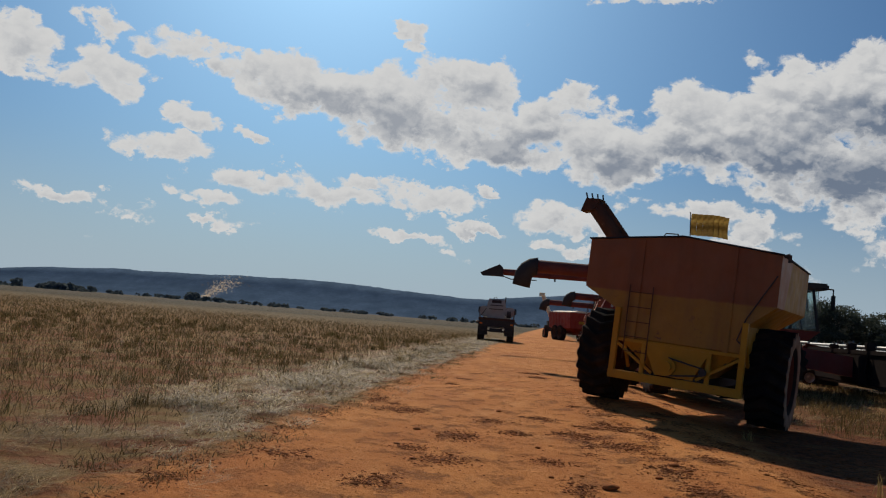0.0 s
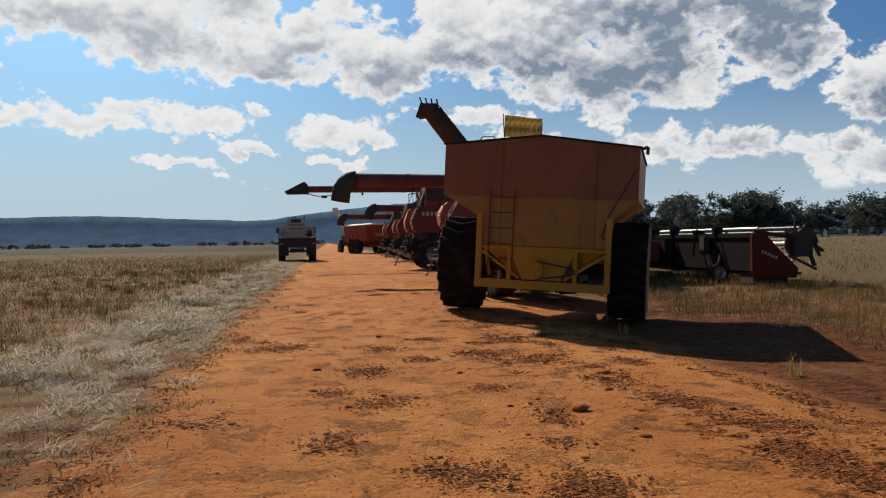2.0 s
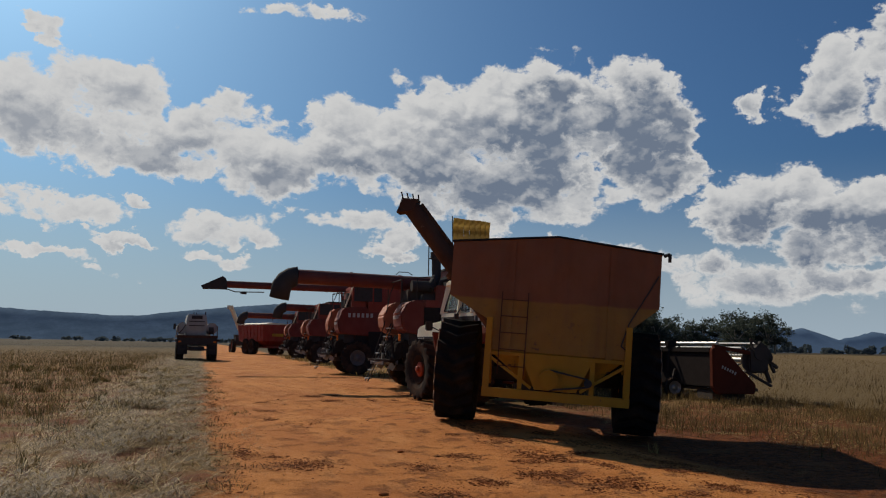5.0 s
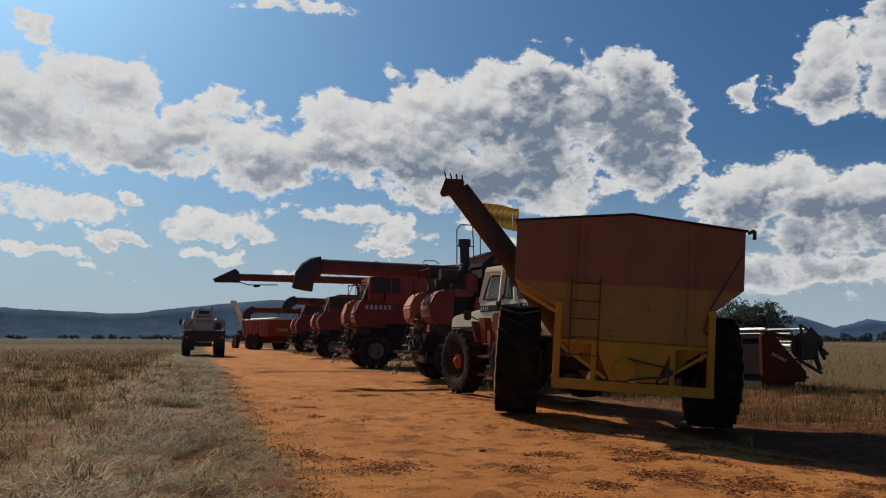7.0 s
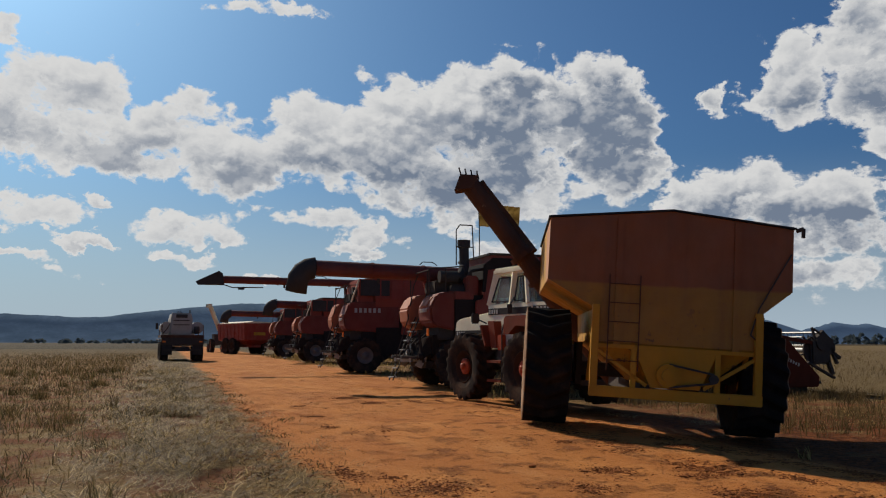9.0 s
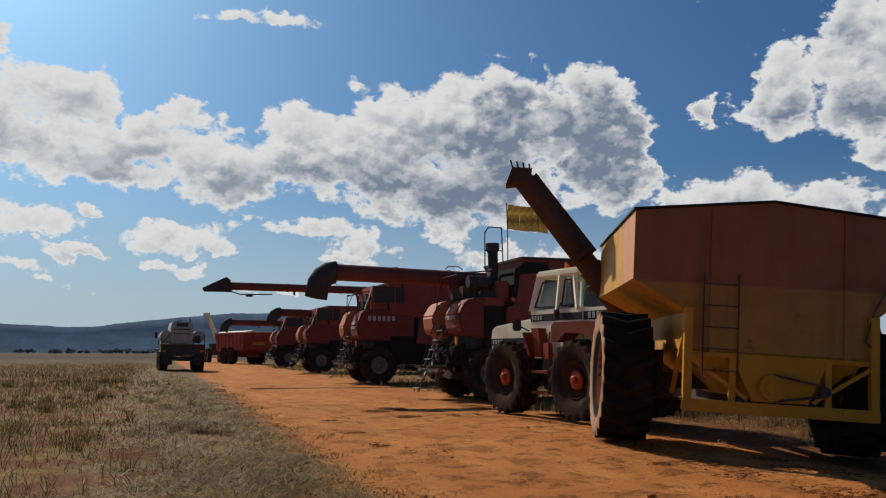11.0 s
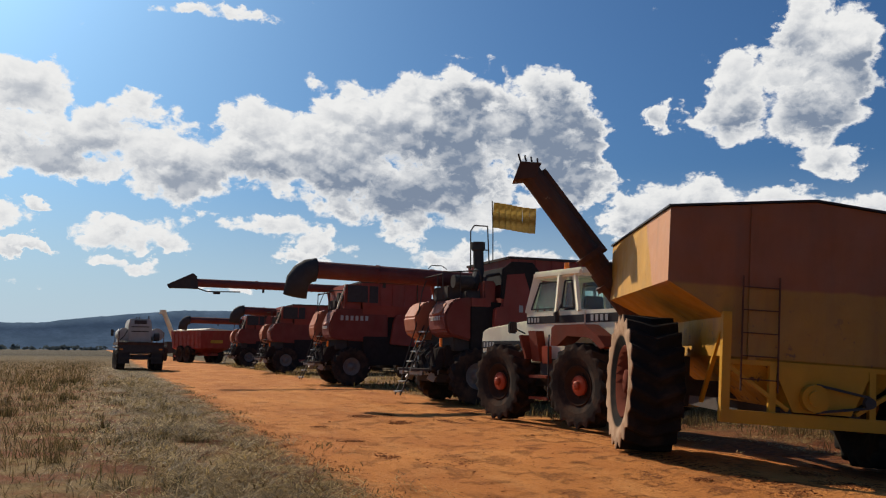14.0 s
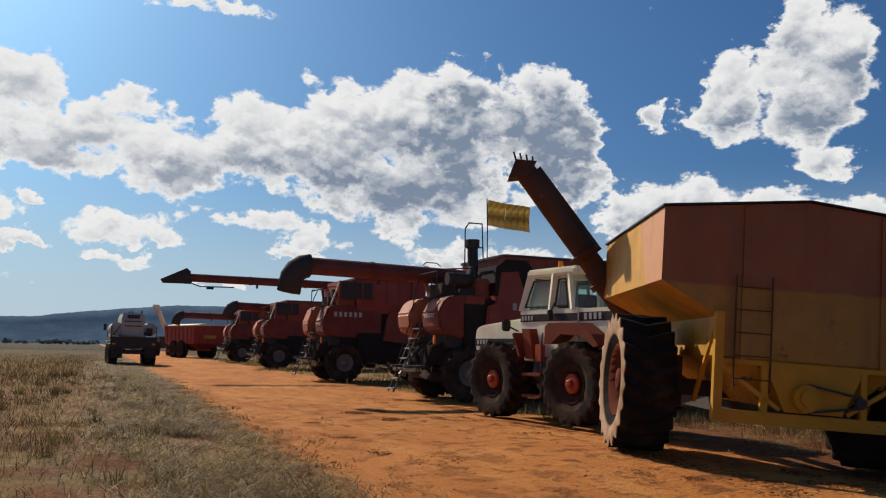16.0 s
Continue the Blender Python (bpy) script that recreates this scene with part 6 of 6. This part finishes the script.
def spray_truck(m):
    """Old two-axle truck seen from behind, with a pale tank body; local y ahead."""
    e = thing("farm_truck", m, "old dark farm truck with a grey-white tank body beside the road", "truck")
    part("chassis", boxes((-0.5, -0.35, 0, 6.2, 0.75, 1.0), (0.35, 0.5, 0, 6.2, 0.75, 1.0), (-0.5, 0.5, 0.0, 0.15, 0.7, 1.0)), M_DARK, e)
    part("deck", boxes((-1.42, 1.42, -0.05, 4.3, 1.62, 1.80), bevel=0.02), M_RUST, e)
    part("rear_board", boxes((-1.40, 1.40, -0.06, 0.02, 1.12, 1.62), bevel=0.02), M_DARK, e)
    part("bumper", boxes((-1.25, 1.25, -0.2, -0.05, 0.72, 0.86), bevel=0.02), M_DARK, e)
    for s in (-1, 1):
        wheel(e, s * 1.16, 0.9, 0.66, 0.66, 0.52, M_DARK, "x", 16, 0.5, s)
        wheel(e, s * 1.16, 2.3, 0.66, 0.66, 0.52, M_DARK, "x", 16, 0.5, s)
        wheel(e, s * 1.16, 5.2, 0.66, 0.66, 0.36, M_DARK, "x", 16, 0.5, s)
        part("mudflap", boxes((s * 1.0 - 0.34, s * 1.0 + 0.34, 0.1, 0.14, 0.45, 1.2)), M_BLACK, e)
        part("tail_lamp", boxes((s * 1.2 - 0.1, s * 1.2 + 0.1, -0.1, -0.06, 1.3, 1.4)), M_AMBER, e)
        bm = cyl(bmesh.new(), (s * 1.02, 0.6, 2.32), (s * 1.02, 3.2, 2.32), 0.40, 20)
        part("side_tank", bm, M_GREYBODY, e)
        part("tank_strap", cyl(bmesh.new(), (s * 1.02, 1.2, 2.32), (s * 1.02, 1.28, 2.32), 0.415, 20), M_DARK, e)
        part("rail", pipe(bmesh.new(), [(s * 1.36, 0.0, 1.8), (s * 1.36, 0.0, 2.45), (s * 1.36, 3.9, 2.45), (s * 1.36, 3.9, 1.8)], 0.025), M_RUST, e)
        bm = pipe(bmesh.new(), [(s * 1.1, 4.7, 2.5), (s * 1.5, 4.75, 2.6)], 0.02)
        box(bm, s * 1.5 - 0.09, s * 1.5 + 0.09, 4.7, 4.78, 2.25, 2.7, 0.02)
        part("mirror", bm, M_BLACK, e)
        part("boom_arm", pipe(bmesh.new(), [(s * 1.3, -0.1, 1.5), (s * 1.55, -0.1, 1.45), (s * 1.6, 1.5, 1.5)], 0.04), M_RUST, e)
    bm = loft(bmesh.new(), [rect(-0.78, 0.62, 0.35, 3.6, 1.82), rect(-0.80, 0.64, 0.35, 3.6, 2.9), rect(-0.70, 0.54, 0.45, 3.5, 3.32)])
    bmesh.ops.bevel(bm, geom=bm.edges[:], offset=0.04, segments=2, affect="EDGES")
    body = part("tank_body", bm, M_GREYBODY, e)
    for k in range(4):
        part("louvre", boxes((-0.62, 0.46, 0.31, 0.35, 2.32 + 0.15 * k, 2.38 + 0.15 * k)), M_DARK if k % 2 else M_GREYBODY, body)
    part("hatch", boxes((-0.45, 0.3, 0.34, 0.42, 2.98, 3.22), bevel=0.01), M_DARK, body)
    part("hose_reel", cyl(bmesh.new(), (0.78, 0.3, 2.15), (1.1, 0.3, 2.15), 0.26, 16), M_BLACK, e)
    for x in (-0.35, -0.05):
        bm = pipe(bmesh.new(), [(x, 1.0, 3.3), (x + (0.1 if x < -0.2 else -0.1), 1.0, 3.46)], 0.03)
        part("nozzle", bm, M_BLACK, e)
    part("vent_pipe", pipe(bmesh.new(), [(0.62, 2.6, 3.0), (0.62, 2.6, 3.6)], 0.04), M_DARK, e)
    bm = boxes((-1.15, 1.15, 4.4, 6.1, 1.0, 2.75), bevel=0.12)
    part("cab", bm, M_GREYBODY, e)
    part("rear_window", boxes((-0.6, 0.6, 4.385, 4.398, 2.0, 2.5)), M_GLASS, e)
    part("load_rope", pipe(bmesh.new(), [(-1.3, 0.0, 1.9), (-1.05, 0.05, 2.2), (-0.85, 0.3, 2.55)], 0.03), M_DARK, e)
    return e


spray_truck(pose(-3.15, 65.6, ground_height(-3, 66), 0, 0, 3.0))


def red_cart(m):
    """Long low-sided grain trailer with its own upright auger."""
    e = thing("grain_trailer", m, "bright red grain trailer with pale cover and cream auger", "grain trailer")
    bm = bmesh.new()
    loft(bm, [rect(-0.6, 0.6, 1.0, 5.4, 0.95), rect(-1.6, 1.6, 0.0, 6.5, 1.45), rect(-1.72, 1.72, -0.1, 6.7, 3.25)])
    part("body", bm, M_REDCART, e)
    for k in range(7):
        y = 0.5 + 0.9 * k
        for s in (-1, 1):
            bm = beam(bmesh.new(), (s * 1.63, y, 1.5), (s * 1.74, y, 3.24), 0.08, 0.05)
            part("side_rib", bm, M_REDCART, e)
    part("end_panel_sign", boxes((-0.6, 0.7, -0.10, -0.05, 1.95, 2.25)), M_YELLOW, e, "yellow reflector board")
    bm = loft(bmesh.new(), [[(-1.78, y, 3.20), (-0.6, y, 3.42), (1.76, y, 3.27), (1.76, y, 3.24), (-1.78, y, 3.16)] for y in (-0.12, 6.72)])
    part("roll_cover", bm, M_CREAM, e, "pale roll-over cover")
    part("chassis", boxes((-0.5, 0.5, 0.5, 7.6, 0.7, 0.95)), M_REDCART, e)
    for s in (-1, 1):
        wheel(e, s * 1.55, 2.6, 0.85, 0.85, 0.6, M_DIRTY, "x", 18, 0.5, s)
        wheel(e, s * 1.55, 4.3, 0.85, 0.85, 0.6, M_DIRTY, "x", 18, 0.5, s)
    lo, hi = Vector((-0.6, 6.95, 1.0)), Vector((-2.55, 6.9, 5.25))
    tube = part("auger_tube", cyl(bmesh.new(), lo, hi, 0.24, 14), M_CREAM, e, "cream raised auger")
    bm = boxes((hi.x - 0.35, hi.x + 0.2, 6.65, 7.15, hi.z - 0.3, hi.z + 0.12), bevel=0.03)
    part("spout", bm, M_CREAM, tube)
    part("drawbar", beam(bmesh.new(), (0, 7.5, 0.8), (0, 9.4, 0.6), 0.18, 0.16), M_REDCART, e)
    return e


red_cart(pose(4.9, 94.4, ground_height(4.9, 95), 0, 0, 20.0))


def far_tractor(m):
    e = thing("far_tractor", m, "small dark tractor far down the red road", "tractor")
    bm = prism(bmesh.new(), [(0.0, 0.9), (0.0, 1.5), (1.9, 1.35), (2.0, 0.8)], "x", -0.38, 0.38)
    part("hood", bm, M_DARK, e)
    part("cab", boxes((-0.75, 0.75, -1.5, 0.0, 0.9, 2.0), (-0.8, 0.8, -1.6, 0.1, 2.0, 2.12), bevel=0.04), M_DARK, e)
    for s in (-1, 1):
        wheel(e, s * 0.9, -0.9, 0.8, 0.8, 0.45, M_CHASSIS, "x", 18, 0.5, s)
        wheel(e, s * 0.8, 1.5, 0.5, 0.5, 0.3, M_CHASSIS, "x", 18, 0.5, s)
    return e


far_tractor(pose(1.6, 108.0, ground_height(1.6, 108), 0, 0, 8.0))

FLAG_STRIPS = []


def flag():
    x, y = 5.69, 31.55
    e = thing("flag", pose(x, y, 4.2), "weathered yellow flag flying from a thin pole", "flag")
    part("pole", pipe(bmesh.new(), [(0, 0, -0.6), (0.0, 0, 1.0), (-0.03, 0, 2.0)], 0.018), M_DARK, e)
    n, w, h = 7, 1.42, 0.80
    for k in range(n):
        bm = bmesh.new()
        s = w / n
        top = 1.95 - 0.015 * k
        rows = []
        for j in range(7):
            z = top - h * j / 6
            bow = 0.05 * math.sin(j / 6 * math.pi)
            rows.append([(0.0, bow, z), (s * 1.04, bow, z), (s * 1.04, bow + 0.006, z), (0.0, bow + 0.006, z)])
        loft(bm, rows)
        st = part("cloth_strip", bm, M_FLAG, e)
        FLAG_STRIPS.append((st, s))
    return e


flag()


def motions():
    """The flag ripples: a wave runs along its strips."""
    rows = [[] for _ in FLAG_STRIPS]
    steps = int(16.0 / 0.2)
    for i in range(steps + 1):
        t = i * 0.2
        p = Vector((0.01, 0.0, 0.0))
        gust = 0.5 + 0.5 * math.sin(t * 1.7 + 0.6) * math.sin(t * 0.53 + 1.0)
        for k, (st, s) in enumerate(FLAG_STRIPS):
            a = (20 + 22 * gust) * math.sin(5.2 * t - 0.95 * k + 0.5) * (0.35 + 0.11 * k) - 8
            droop = (3 + 9 * (1 - gust)) * (k + 1) / 7 + 5 * math.sin(4.1 * t - 0.6 * k)
            rows[k].append((t, pose(p.x, p.y, p.z) @ pose(0, 0, 0, 0, 0, a) @ pose(0, 0, 1.6, 0, droop * 0.35, 0) @ pose(0, 0, -1.6)))
            p = p + Vector((s * math.cos(radians(a)), s * math.sin(radians(a)), -0.004 * droop * 0.35))
    for (st, s), r in zip(FLAG_STRIPS, rows):
        walk(st, r)


motions()
